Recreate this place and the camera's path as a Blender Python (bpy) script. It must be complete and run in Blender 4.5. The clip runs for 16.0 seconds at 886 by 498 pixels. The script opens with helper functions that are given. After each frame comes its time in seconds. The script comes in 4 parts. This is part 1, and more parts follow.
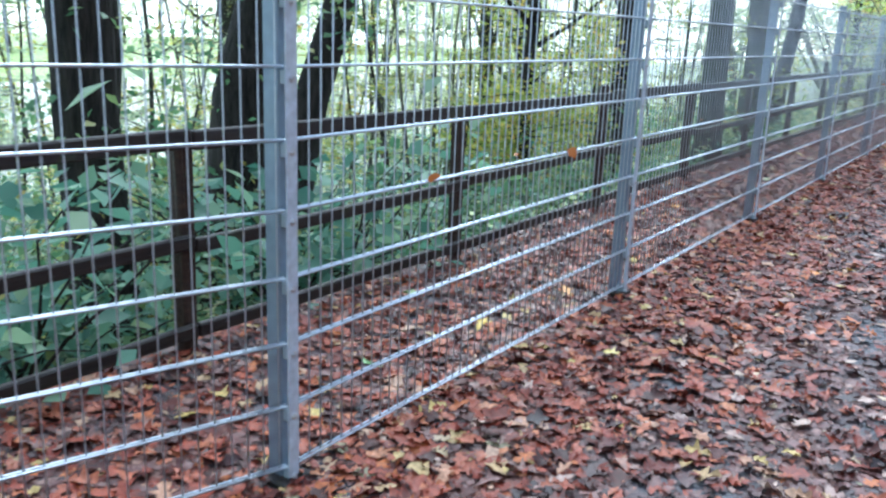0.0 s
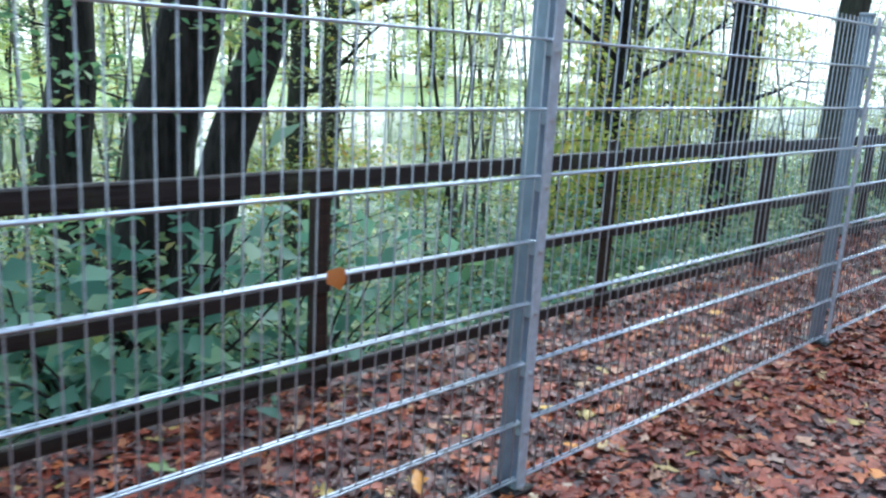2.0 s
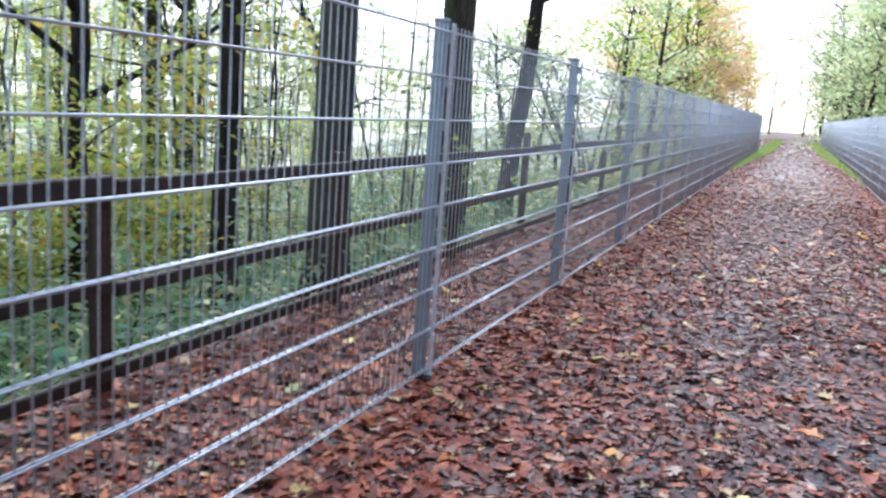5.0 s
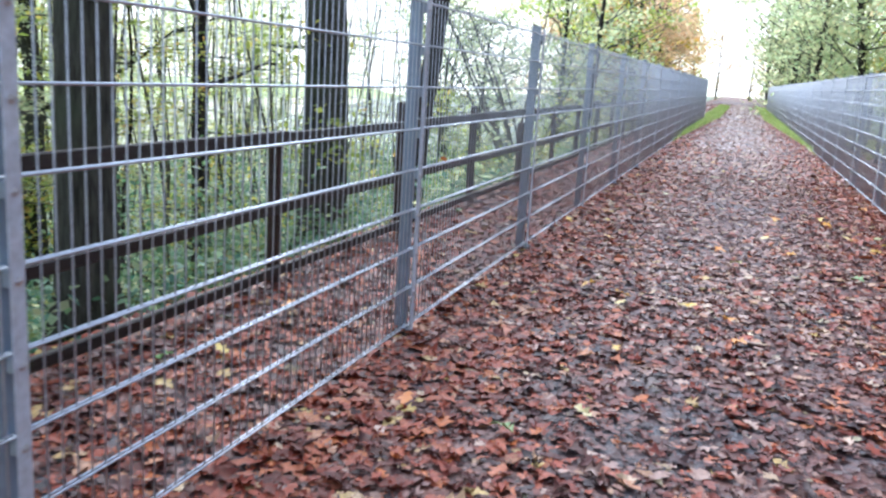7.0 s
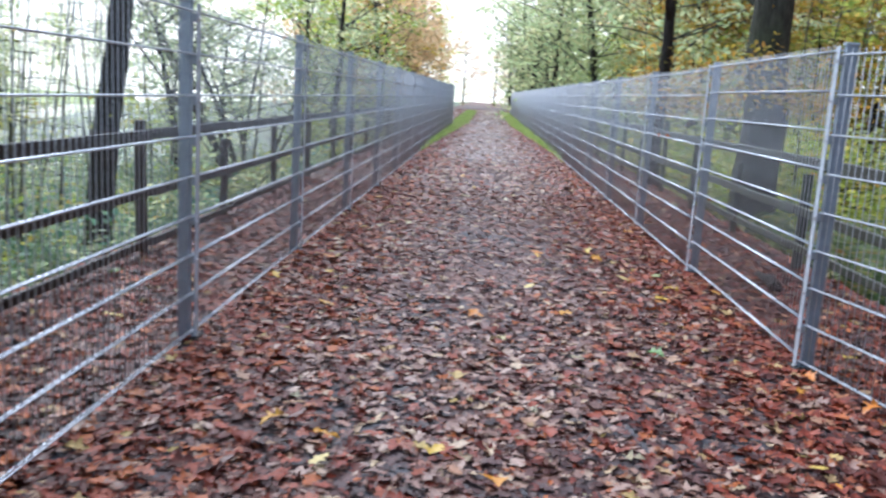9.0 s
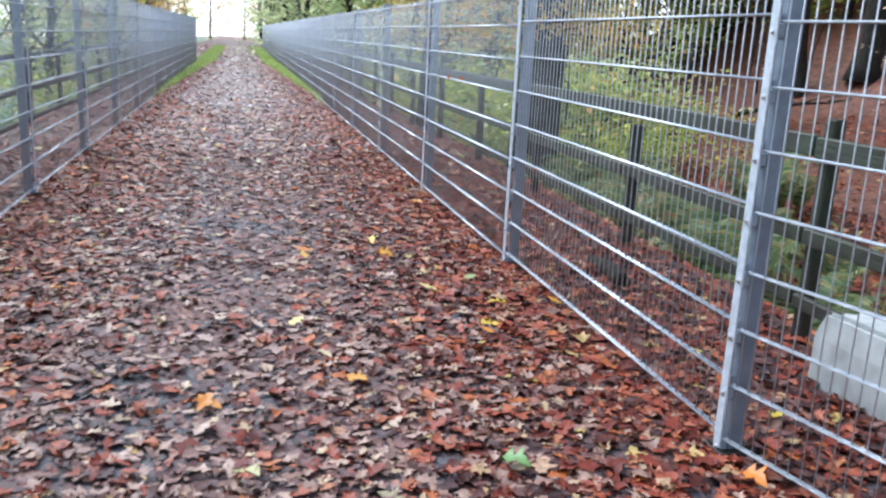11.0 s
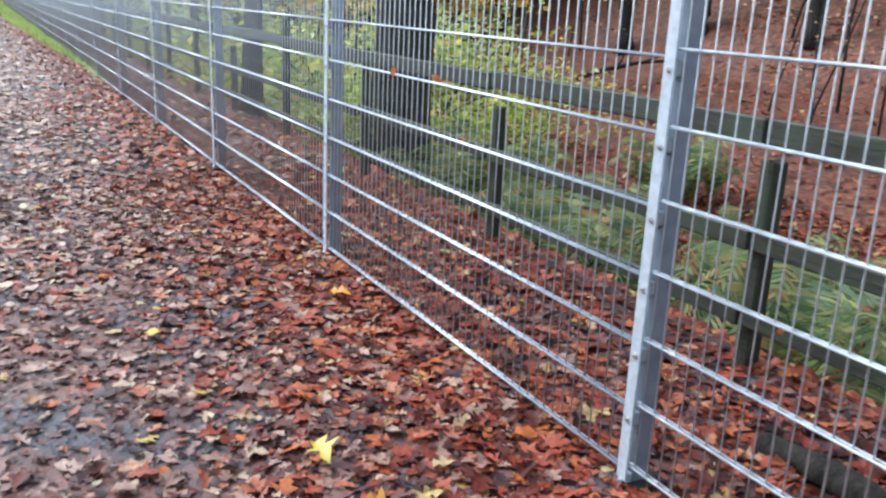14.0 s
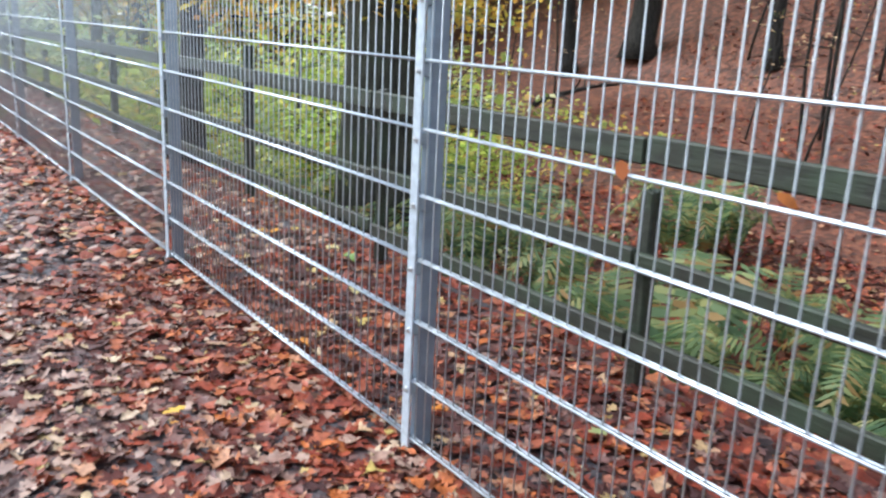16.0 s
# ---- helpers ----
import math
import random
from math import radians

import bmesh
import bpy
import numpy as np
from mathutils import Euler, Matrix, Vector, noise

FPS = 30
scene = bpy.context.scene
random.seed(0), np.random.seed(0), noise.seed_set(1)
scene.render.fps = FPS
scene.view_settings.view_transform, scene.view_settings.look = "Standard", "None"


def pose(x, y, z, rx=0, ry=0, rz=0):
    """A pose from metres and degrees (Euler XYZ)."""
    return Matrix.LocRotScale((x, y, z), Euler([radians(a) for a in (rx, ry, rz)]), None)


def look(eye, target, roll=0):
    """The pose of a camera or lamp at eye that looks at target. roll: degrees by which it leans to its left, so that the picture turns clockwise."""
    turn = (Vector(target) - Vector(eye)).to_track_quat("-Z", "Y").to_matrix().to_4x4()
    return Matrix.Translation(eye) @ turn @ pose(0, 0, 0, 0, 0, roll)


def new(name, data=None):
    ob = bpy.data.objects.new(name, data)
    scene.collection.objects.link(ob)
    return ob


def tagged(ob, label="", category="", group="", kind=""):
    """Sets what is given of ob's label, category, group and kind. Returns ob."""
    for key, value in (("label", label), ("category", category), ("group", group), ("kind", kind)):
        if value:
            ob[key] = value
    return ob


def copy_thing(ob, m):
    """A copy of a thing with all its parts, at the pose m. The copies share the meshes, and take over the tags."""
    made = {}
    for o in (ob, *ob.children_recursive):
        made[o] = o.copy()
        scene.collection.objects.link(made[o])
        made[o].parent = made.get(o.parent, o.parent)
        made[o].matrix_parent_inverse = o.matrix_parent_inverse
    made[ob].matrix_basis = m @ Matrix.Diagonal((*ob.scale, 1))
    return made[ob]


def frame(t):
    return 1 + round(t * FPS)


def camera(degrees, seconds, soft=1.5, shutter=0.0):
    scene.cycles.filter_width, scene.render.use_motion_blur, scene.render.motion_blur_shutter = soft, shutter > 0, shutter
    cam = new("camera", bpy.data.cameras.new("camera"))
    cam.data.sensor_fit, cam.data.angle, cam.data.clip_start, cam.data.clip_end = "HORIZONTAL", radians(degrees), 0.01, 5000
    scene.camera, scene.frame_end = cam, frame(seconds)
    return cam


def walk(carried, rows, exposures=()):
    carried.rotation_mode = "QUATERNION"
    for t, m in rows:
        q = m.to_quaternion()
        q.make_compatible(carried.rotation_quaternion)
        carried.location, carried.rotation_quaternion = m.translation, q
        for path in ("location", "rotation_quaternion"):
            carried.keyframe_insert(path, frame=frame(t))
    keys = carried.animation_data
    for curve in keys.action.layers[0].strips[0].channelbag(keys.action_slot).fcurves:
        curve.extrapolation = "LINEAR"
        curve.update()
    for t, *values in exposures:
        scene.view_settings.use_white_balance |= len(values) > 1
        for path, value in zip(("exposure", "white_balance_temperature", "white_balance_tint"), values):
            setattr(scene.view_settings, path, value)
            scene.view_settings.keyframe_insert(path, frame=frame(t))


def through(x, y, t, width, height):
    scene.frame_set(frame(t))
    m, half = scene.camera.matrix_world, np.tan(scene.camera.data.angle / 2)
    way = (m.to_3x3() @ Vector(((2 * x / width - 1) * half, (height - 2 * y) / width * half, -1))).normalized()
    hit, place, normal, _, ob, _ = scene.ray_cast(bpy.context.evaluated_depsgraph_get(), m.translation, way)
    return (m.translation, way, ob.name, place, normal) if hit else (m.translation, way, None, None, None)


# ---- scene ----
cam = camera(55.14, 16.0, soft=2.4, shutter=0.25)
PATH = [
    (0.0, 0.163, -0.017, 1.370, 75.32, -2.17, 35.05),
    (0.5, 0.187, 0.556, 1.387, 75.17, -2.76, 39.63),
    (1.0, 0.123, 1.143, 1.345, 76.42, -3.20, 41.76),
    (1.5, 0.099, 1.647, 1.372, 76.95, -3.57, 41.20),
    (2.0, 0.064, 2.172, 1.388, 77.13, -3.28, 45.53),
    (2.5, 0.041, 2.675, 1.338, 78.77, -2.85, 38.75),
    (3.0, 0.041, 3.225, 1.308, 79.45, -2.30, 34.05),
    (3.5, 0.027, 3.846, 1.309, 79.15, -2.67, 33.00),
    (4.0, -0.016, 4.387, 1.353, 79.84, -3.47, 26.70),
    (4.5, 0.012, 4.964, 1.359, 79.93, -3.80, 24.90),
    (5.0, -0.015, 5.536, 1.342, 80.06, -4.07, 22.54),
    (5.2, -0.003, 5.716, 1.342, 79.90, -3.99, 21.27),
    (7.3, -0.080, 8.171, 1.326, 78.20, -3.21, 18.56),
    (7.5, -0.125, 8.407, 1.321, 80.00, -2.92, 17.44),
    (8.0, -0.111, 8.974, 1.334, 80.79, -2.48, 13.83),
    (8.5, -0.084, 9.540, 1.339, 80.21, -3.18, 11.15),
    (9.0, -0.087, 10.070, 1.337, 79.59, -3.55, 2.99),
    (9.5, -0.074, 10.570, 1.330, 78.49, -2.62, -3.43),
    (10.0, -0.001, 11.144, 1.307, 77.23, -2.30, -4.28),
    (10.2, 0.011, 11.340, 1.309, 77.47, -2.66, -5.78),
    (12.3, 0.080, 13.499, 1.404, 72.82, -1.01, -19.55),
    (12.5, 0.072, 13.711, 1.405, 73.06, -1.10, -19.06),
    (13.0, 0.048, 14.282, 1.406, 73.08, -1.28, -21.55),
    (13.5, 0.063, 14.827, 1.381, 73.94, -1.59, -25.08),
    (14.0, 0.081, 15.360, 1.356, 73.85, -2.66, -27.94),
    (14.5, 0.113, 15.866, 1.342, 72.84, -2.89, -31.27),
    (15.0, 0.160, 16.355, 1.339, 73.92, -2.66, -30.99),
    (15.5, 0.228, 16.889, 1.334, 75.56, -3.23, -30.56),
    (16.0, 0.285, 17.465, 1.346, 75.31, -2.75, -34.34),
]

walk(cam, [(t, pose(x, y, z, rx, ry, rz)) for t, x, y, z, rx, ry, rz in PATH],
     exposures=[(0.0, 1.88, 5200, 1), (2.0, 1.66, 5250, 1), (2.5, 1.56, 5800, 9), (3.0, 1.54, 5700, 9), (5.0, 1.66, 5650, 11), (7.5, 1.70, 5600, 11), (8.4, 1.20, 5650, 11), (10.0, 1.50, 5650, 9), (12.5, 1.50, 5700, 7), (14.0, 1.56, 5800, 6), (16.0, 1.66, 5900, 5)])

# ---- sky and sun: overcast autumn day ----
world = bpy.data.worlds.new("sky")
scene.world = world
world.use_nodes = True
wn, wl = world.node_tree.nodes, world.node_tree.links
sky = wn.new("ShaderNodeTexSky")
sky.sky_type = 'NISHITA'
sky.sun_disc = False
sky.sun_elevation = radians(47)
sky.sun_rotation = radians(-34)
sky.dust_density = 1.0
pale = wn.new("ShaderNodeHueSaturation")
pale.inputs["Saturation"].default_value = 0.4
wl.new(sky.outputs[0], pale.inputs["Color"])
wl.new(pale.outputs[0], wn["Background"].inputs["Color"])
wn["Background"].inputs["Strength"].default_value = 0.15
sun_data = bpy.data.lights.new("sun", 'SUN')
sun_data.energy = 1.35
sun_data.angle = radians(40)
sun_data.color = (1.0, 0.96, 0.9)
sun = new("sun", sun_data)
sun.matrix_world = look((0, 0, 30), (12, -18, 7))


# ---- materials ----
def material(name, rough=0.7, metal=0.0, spec=0.5):
    m = bpy.data.materials.new(name)
    m.use_nodes = True
    nt = m.node_tree
    b = nt.nodes["Principled BSDF"]
    b.inputs["Roughness"].default_value = rough
    b.inputs["Metallic"].default_value = metal
    b.inputs["Specular IOR Level"].default_value = spec
    return m, nt, b


def node(nt, kind, **values):
    n = nt.nodes.new(kind)
    for key, value in values.items():
        n.inputs[key].default_value = value
    return n


def ramp(nt, stops, mode='LINEAR'):
    r = nt.nodes.new("ShaderNodeValToRGB")
    r.color_ramp.interpolation = mode
    el = r.color_ramp.elements
    while len(el) < len(stops):
        el.new(0.5)
    for e, (p, c) in zip(el, stops):
        e.position = p
        e.color = (*c, 1)
    return r


def coords(nt, scale=(1, 1, 1)):
    tc = nt.nodes.new("ShaderNodeTexCoord")
    mp = nt.nodes.new("ShaderNodeMapping")
    mp.inputs["Scale"].default_value = scale
    nt.links.new(tc.outputs["Object"], mp.inputs["Vector"])
    return mp.outputs["Vector"]


def bump(nt, b, height, strength=0.4, distance=0.01):
    n = node(nt, "ShaderNodeBump", Strength=strength, Distance=distance)
    nt.links.new(height, n.inputs["Height"])
    nt.links.new(n.outputs[0], b.inputs["Normal"])


def mix(nt, fac, a, c, mode='MIX'):
    n = nt.nodes.new("ShaderNodeMix")
    n.data_type, n.blend_type = 'RGBA', mode
    for value, key in ((fac, 0), (a, 6), (c, 7)):
        if isinstance(value, (int, float)):
            n.inputs[key].default_value = value
        elif isinstance(value, tuple):
            n.inputs[key].default_value = (*value, 1)
        else:
            nt.links.new(value, n.inputs[key])
    return n.outputs[2]


def steel():
    m, nt, b = material("galvanised steel", 0.38, 0.65)
    v = coords(nt)
    n1 = node(nt, "ShaderNodeTexNoise", Scale=30.0, Detail=4.0)
    n2 = node(nt, "ShaderNodeTexNoise", Scale=2.5, Detail=3.0)
    nt.links.new(v, n1.inputs["Vector"])
    nt.links.new(v, n2.inputs["Vector"])
    r = ramp(nt, [(0.3, (0.50, 0.55, 0.62)), (0.7, (0.68, 0.74, 0.82))])
    nt.links.new(n1.outputs[0], r.inputs[0])
    r2 = ramp(nt, [(0.35, (0.78, 0.78, 0.78)), (0.65, (1, 1, 1))])
    nt.links.new(n2.outputs[0], r2.inputs[0])
    nt.links.new(mix(nt, 1.0, r.outputs[0], r2.outputs[0], 'MULTIPLY'), b.inputs["Base Color"])
    r3 = ramp(nt, [(0.3, (0.3, 0.3, 0.3)), (0.7, (0.55, 0.55, 0.55))])
    nt.links.new(n1.outputs[0], r3.inputs[0])
    nt.links.new(r3.outputs[0], b.inputs["Roughness"])
    return m


def plain(name, colour, rough=0.6, metal=0.0, scale=20.0, vary=0.25):
    m, nt, b = material(name, rough, metal)
    v = coords(nt)
    n1 = node(nt, "ShaderNodeTexNoise", Scale=scale, Detail=5.0)
    nt.links.new(v, n1.inputs["Vector"])
    lo = tuple(c * (1 - vary) for c in colour)
    hi = tuple(min(1, c * (1 + vary)) for c in colour)
    r = ramp(nt, [(0.3, lo), (0.7, hi)])
    nt.links.new(n1.outputs[0], r.inputs[0])
    nt.links.new(r.outputs[0], b.inputs["Base Color"])
    bump(nt, b, n1.outputs[0], 0.3, 0.005)
    return m


def bark(name, dark, light, moss, amount):
    m, nt, b = material(name, 0.85, 0.0, 0.25)
    v = coords(nt, (1, 1, 0.16))
    n1 = node(nt, "ShaderNodeTexNoise", Scale=28.0, Detail=6.0, Roughness=0.65)
    nt.links.new(v, n1.inputs["Vector"])
    r = ramp(nt, [(0.35, dark), (0.68, light)])
    nt.links.new(n1.outputs[0], r.inputs[0])
    v2 = coords(nt)
    n2 = node(nt, "ShaderNodeTexNoise", Scale=1.6, Detail=5.0)
    nt.links.new(v2, n2.inputs["Vector"])
    r2 = ramp(nt, [(0.62 - amount, (0, 0, 0)), (0.78 - amount * 0.6, (0.8, 0.8, 0.8))])
    nt.links.new(n2.outputs[0], r2.inputs[0])
    nt.links.new(mix(nt, r2.outputs[0], r.outputs[0], moss), b.inputs["Base Color"])
    bump(nt, b, n1.outputs[0], 0.8, 0.03)
    return m


def wet_wood(name, dark, light, moss, amount):
    m, nt, b = material(name, 0.6, 0.0, 0.4)
    v = coords(nt, (6, 0.5, 6))
    n1 = node(nt, "ShaderNodeTexNoise", Scale=9.0, Detail=6.0, Roughness=0.6)
    nt.links.new(v, n1.inputs["Vector"])
    r = ramp(nt, [(0.3, dark), (0.72, light)])
    nt.links.new(n1.outputs[0], r.inputs[0])
    v2 = coords(nt)
    n2 = node(nt, "ShaderNodeTexNoise", Scale=4.0, Detail=6.0)
    nt.links.new(v2, n2.inputs["Vector"])
    r2 = ramp(nt, [(0.62 - amount, (0, 0, 0)), (0.8 - amount, (0.85, 0.85, 0.85))])
    nt.links.new(n2.outputs[0], r2.inputs[0])
    nt.links.new(mix(nt, r2.outputs[0], r.outputs[0], moss), b.inputs["Base Color"])
    bump(nt, b, n1.outputs[0], 0.5, 0.01)
    return m


def foliage(name, stops, through=0.45, rough=0.5, spread=0.15, gloss=0.35, mottle=0.0):
    """Leaves: a colour for each leaf, shifted a little from plant to plant, with light coming through."""
    m = bpy.data.materials.new(name)
    m.use_nodes = True
    nt = m.node_tree
    b = nt.nodes["Principled BSDF"]
    b.inputs["Roughness"].default_value = rough
    b.inputs["Specular IOR Level"].default_value = gloss
    geo = nt.nodes.new("ShaderNodeNewGeometry")
    info = nt.nodes.new("ShaderNodeObjectInfo")
    r = ramp(nt, stops)
    add = nt.nodes.new("ShaderNodeMath")
    add.operation = 'MULTIPLY_ADD'
    nt.links.new(info.outputs["Random"], add.inputs[0])
    add.inputs[1].default_value = spread
    off = nt.nodes.new("ShaderNodeMath")
    off.operation = 'SUBTRACT'
    nt.links.new(geo.outputs["Random Per Island"], off.inputs[0])
    off.inputs[1].default_value = spread / 2
    nt.links.new(off.outputs[0], add.inputs[2])
    nt.links.new(add.outputs[0], r.inputs[0])
    colour = r.outputs[0]
    if mottle:
        spots = node(nt, "ShaderNodeTexNoise", Scale=55.0, Detail=3.0)
        nt.links.new(coords(nt), spots.inputs["Vector"])
        rs = ramp(nt, [(0.32, (1 - mottle, 1 - mottle, 1 - mottle)), (0.62, (1, 1, 1)), (0.75, (1 + mottle, 1 + mottle, 1 + mottle))])
        nt.links.new(spots.outputs[0], rs.inputs[0])
        colour = mix(nt, 1.0, colour, rs.outputs[0], 'MULTIPLY')
    nt.links.new(colour, b.inputs["Base Color"])
    tr = nt.nodes.new("ShaderNodeBsdfTranslucent")
    nt.links.new(colour, tr.inputs["Color"])
    ms = nt.nodes.new("ShaderNodeMixShader")
    ms.inputs[0].default_value = through
    nt.links.new(b.outputs[0], ms.inputs[1])
    nt.links.new(tr.outputs[0], ms.inputs[2])
    nt.links.new(ms.outputs[0], nt.nodes["Material Output"].inputs["Surface"])
    return m


def litter_ground(name, tint, cell, earth, cover):
    """Bare earth with trodden, half-rotted leaves pressed into it."""
    m, nt, b = material(name, 0.6, 0.0, 0.4)
    v = coords(nt)
    warp = node(nt, "ShaderNodeTexNoise", Scale=22.0, Detail=3.0)
    nt.links.new(v, warp.inputs["Vector"])
    add = nt.nodes.new("ShaderNodeVectorMath")
    add.operation = 'MULTIPLY_ADD'
    nt.links.new(warp.outputs["Color"], add.inputs[0])
    add.inputs[1].default_value = (0.06, 0.06, 0.06)
    nt.links.new(v, add.inputs[2])
    vor = node(nt, "ShaderNodeTexVoronoi", Scale=cell)
    nt.links.new(add.outputs[0], vor.inputs["Vector"])
    bw = nt.nodes.new("ShaderNodeSeparateColor")
    nt.links.new(vor.outputs["Color"], bw.inputs[0])
    r = ramp(nt, tint)
    nt.links.new(bw.outputs[0], r.inputs[0])
    fine = node(nt, "ShaderNodeTexNoise", Scale=120.0, Detail=4.0)
    nt.links.new(v, fine.inputs["Vector"])
    re = ramp(nt, [(0.3, tuple(c * 0.6 for c in earth)), (0.75, tuple(c * 1.5 for c in earth))])
    nt.links.new(fine.outputs[0], re.inputs[0])
    patch = node(nt, "ShaderNodeTexNoise", Scale=1.3, Detail=6.0, Roughness=0.7)
    nt.links.new(v, patch.inputs["Vector"])
    rp = ramp(nt, [(cover - 0.07, (0, 0, 0)), (cover + 0.07, (1, 1, 1))])
    nt.links.new(patch.outputs[0], rp.inputs[0])
    nt.links.new(mix(nt, rp.outputs[0], re.outputs[0], r.outputs[0]), b.inputs["Base Color"])
    bump(nt, b, vor.outputs["Distance"], 0.6, 0.02)
    return m


STEEL = steel()
# Tube darker, bar lighter: how light falls on them is put into colour.
TUBE_SHADED = plain("galvanised tube, shaded tone", (0.25, 0.31, 0.39), 0.45, 0.4, 18.0, 0.15)
BAR_LIT = plain("galvanised flat bar", (0.50, 0.56, 0.64), 0.5, 0.15, 40.0, 0.15)
# Upright wires: same steel, darkened to paint in the weaker light they catch.
WIRE_SHADED = plain("galvanised wire, shaded tone", (0.44, 0.47, 0.51), 0.5, 0.3, 30.0, 0.15)
BOLT = plain("bolt steel", (0.55, 0.56, 0.58), 0.35, 0.8, 60.0, 0.1)
CAP = plain("grey plastic cap", (0.30, 0.36, 0.42), 0.5, 0.0, 30.0, 0.1)
RAIL_DARK = wet_wood("dark wet wood", (0.006, 0.004, 0.004), (0.028, 0.019, 0.015), (0.045, 0.055, 0.02), 0.02)
RAIL_POST = wet_wood("brown wet wood", (0.010, 0.006, 0.005), (0.055, 0.028, 0.018), (0.045, 0.055, 0.02), 0.0)
RAIL_MOSS = wet_wood("mossy wood", (0.014, 0.015, 0.011), (0.042, 0.046, 0.034), (0.036, 0.055, 0.032), 0.14)
BARK_DARK = bark("dark bark", (0.008, 0.007, 0.006), (0.045, 0.038, 0.032), (0.03, 0.04, 0.018), 0.0)
BARK_GREEN = bark("greenish bark", (0.02, 0.02, 0.016), (0.085, 0.085, 0.065), (0.055, 0.075, 0.035), 0.12)
BARK_GREY = bark("grey bark", (0.035, 0.033, 0.03), (0.16, 0.15, 0.13), (0.07, 0.085, 0.045), 0.08)
GREEN = foliage("green leaves", [(0.0, (0.08, 0.17, 0.085)), (0.5, (0.15, 0.28, 0.13)), (0.85, (0.25, 0.34, 0.13)), (1.0, (0.38, 0.31, 0.08))], 0.5)
BLUEGREEN = foliage("bluish green leaves", [(0.0, (0.075, 0.18, 0.125)), (0.6, (0.16, 0.32, 0.21)), (1.0, (0.32, 0.43, 0.25))], 0.5)
YELLOWGREEN = foliage("yellow green leaves", [(0.0, (0.19, 0.27, 0.06)), (0.5, (0.39, 0.46, 0.10)), (0.85, (0.60, 0.55, 0.13)), (1.0, (0.64, 0.40, 0.10))], 0.62)
YELLOW = foliage("yellow leaves", [(0.0, (0.32, 0.30, 0.06)), (0.5, (0.62, 0.46, 0.08)), (1.0, (0.65, 0.32, 0.07))], 0.6)
# Base colours of the next two are lightened to paint haze into far crowns.
ORANGE = foliage("orange leaves with painted haze", [(0.0, (0.66, 0.56, 0.30)), (0.5, (0.78, 0.58, 0.35)), (1.0, (0.75, 0.46, 0.25))], 0.7)
PALEGREEN = foliage("pale green leaves, part painted haze", [(0.0, (0.36, 0.47, 0.26)), (0.6, (0.56, 0.63, 0.36)), (1.0, (0.74, 0.70, 0.40))], 0.7)
FERN = foliage("fern green", [(0.0, (0.07, 0.13, 0.06)), (0.5, (0.19, 0.26, 0.11)), (0.85, (0.34, 0.36, 0.14)), (1.0, (0.36, 0.22, 0.08))], 0.5, 0.5, 0.3)
GRASS = foliage("grass green", [(0.0, (0.24, 0.38, 0.10)), (0.7, (0.42, 0.56, 0.17)), (1.0, (0.56, 0.58, 0.24))], 0.5)
LITTER = foliage("fallen leaves", [(0.0, (0.045, 0.012, 0.009)), (0.2, (0.11, 0.020, 0.012)), (0.42, (0.22, 0.038, 0.020)),
                                   (0.64, (0.34, 0.072, 0.036)), (0.80, (0.40, 0.125, 0.066)), (0.91, (0.47, 0.13, 0.030)), (0.965, (0.48, 0.29, 0.19)), (1.0, (0.52, 0.38, 0.11))], 0.06, 0.5, 0.0, 0.25, 0.4)
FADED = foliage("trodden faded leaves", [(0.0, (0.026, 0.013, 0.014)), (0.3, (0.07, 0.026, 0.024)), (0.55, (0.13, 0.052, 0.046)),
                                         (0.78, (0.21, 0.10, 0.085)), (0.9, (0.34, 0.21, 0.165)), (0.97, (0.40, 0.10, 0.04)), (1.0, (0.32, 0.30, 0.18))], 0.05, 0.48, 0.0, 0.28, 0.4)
# Glare of the distant path, put into a pale leaf colour.
FAR_GLARE = foliage("far leaves with painted glare", [(0.0, (0.24, 0.16, 0.14)), (0.5, (0.48, 0.36, 0.32)), (1.0, (0.66, 0.54, 0.48))], 0.05, 0.32, 0.0, 0.5)
# Tan leaves, kept pale to carry haze and glare farther along the path.
PALE = foliage("pale tan leaves, part painted haze", [(0.0, (0.17, 0.085, 0.065)), (0.45, (0.32, 0.18, 0.135)), (0.8, (0.46, 0.31, 0.24)), (1.0, (0.50, 0.36, 0.20))], 0.05, 0.42, 0.0, 0.35, 0.3)
LIME = foliage("lime green leaves", [(0.0, (0.26, 0.38, 0.07)), (0.6, (0.46, 0.56, 0.12)), (1.0, (0.68, 0.64, 0.17))], 0.65)
BRIGHT = foliage("bright fallen leaves", [(0.0, (0.55, 0.13, 0.02)), (0.4, (0.60, 0.27, 0.03)), (0.7, (0.62, 0.45, 0.06)), (0.88, (0.55, 0.48, 0.25)), (1.0, (0.12, 0.25, 0.06))], 0.1, 0.4, 0.9)
CAUGHT = foliage("dry rust leaf", [(0.0, (0.30, 0.06, 0.025)), (1.0, (0.50, 0.17, 0.03))], 0.3, 0.5, 0.6)
PATH_MAT = litter_ground("trodden path", [(0.0, (0.06, 0.026, 0.022)), (0.5, (0.14, 0.055, 0.040)), (1.0, (0.24, 0.11, 0.08))], 20.0, (0.062, 0.058, 0.068), 0.50)
SLOPE_MAT = litter_ground("leafy slope", [(0.0, (0.038, 0.013, 0.008)), (0.5, (0.10, 0.032, 0.018)), (1.0, (0.19, 0.068, 0.036))], 11.0, (0.045, 0.022, 0.015), 0.34)
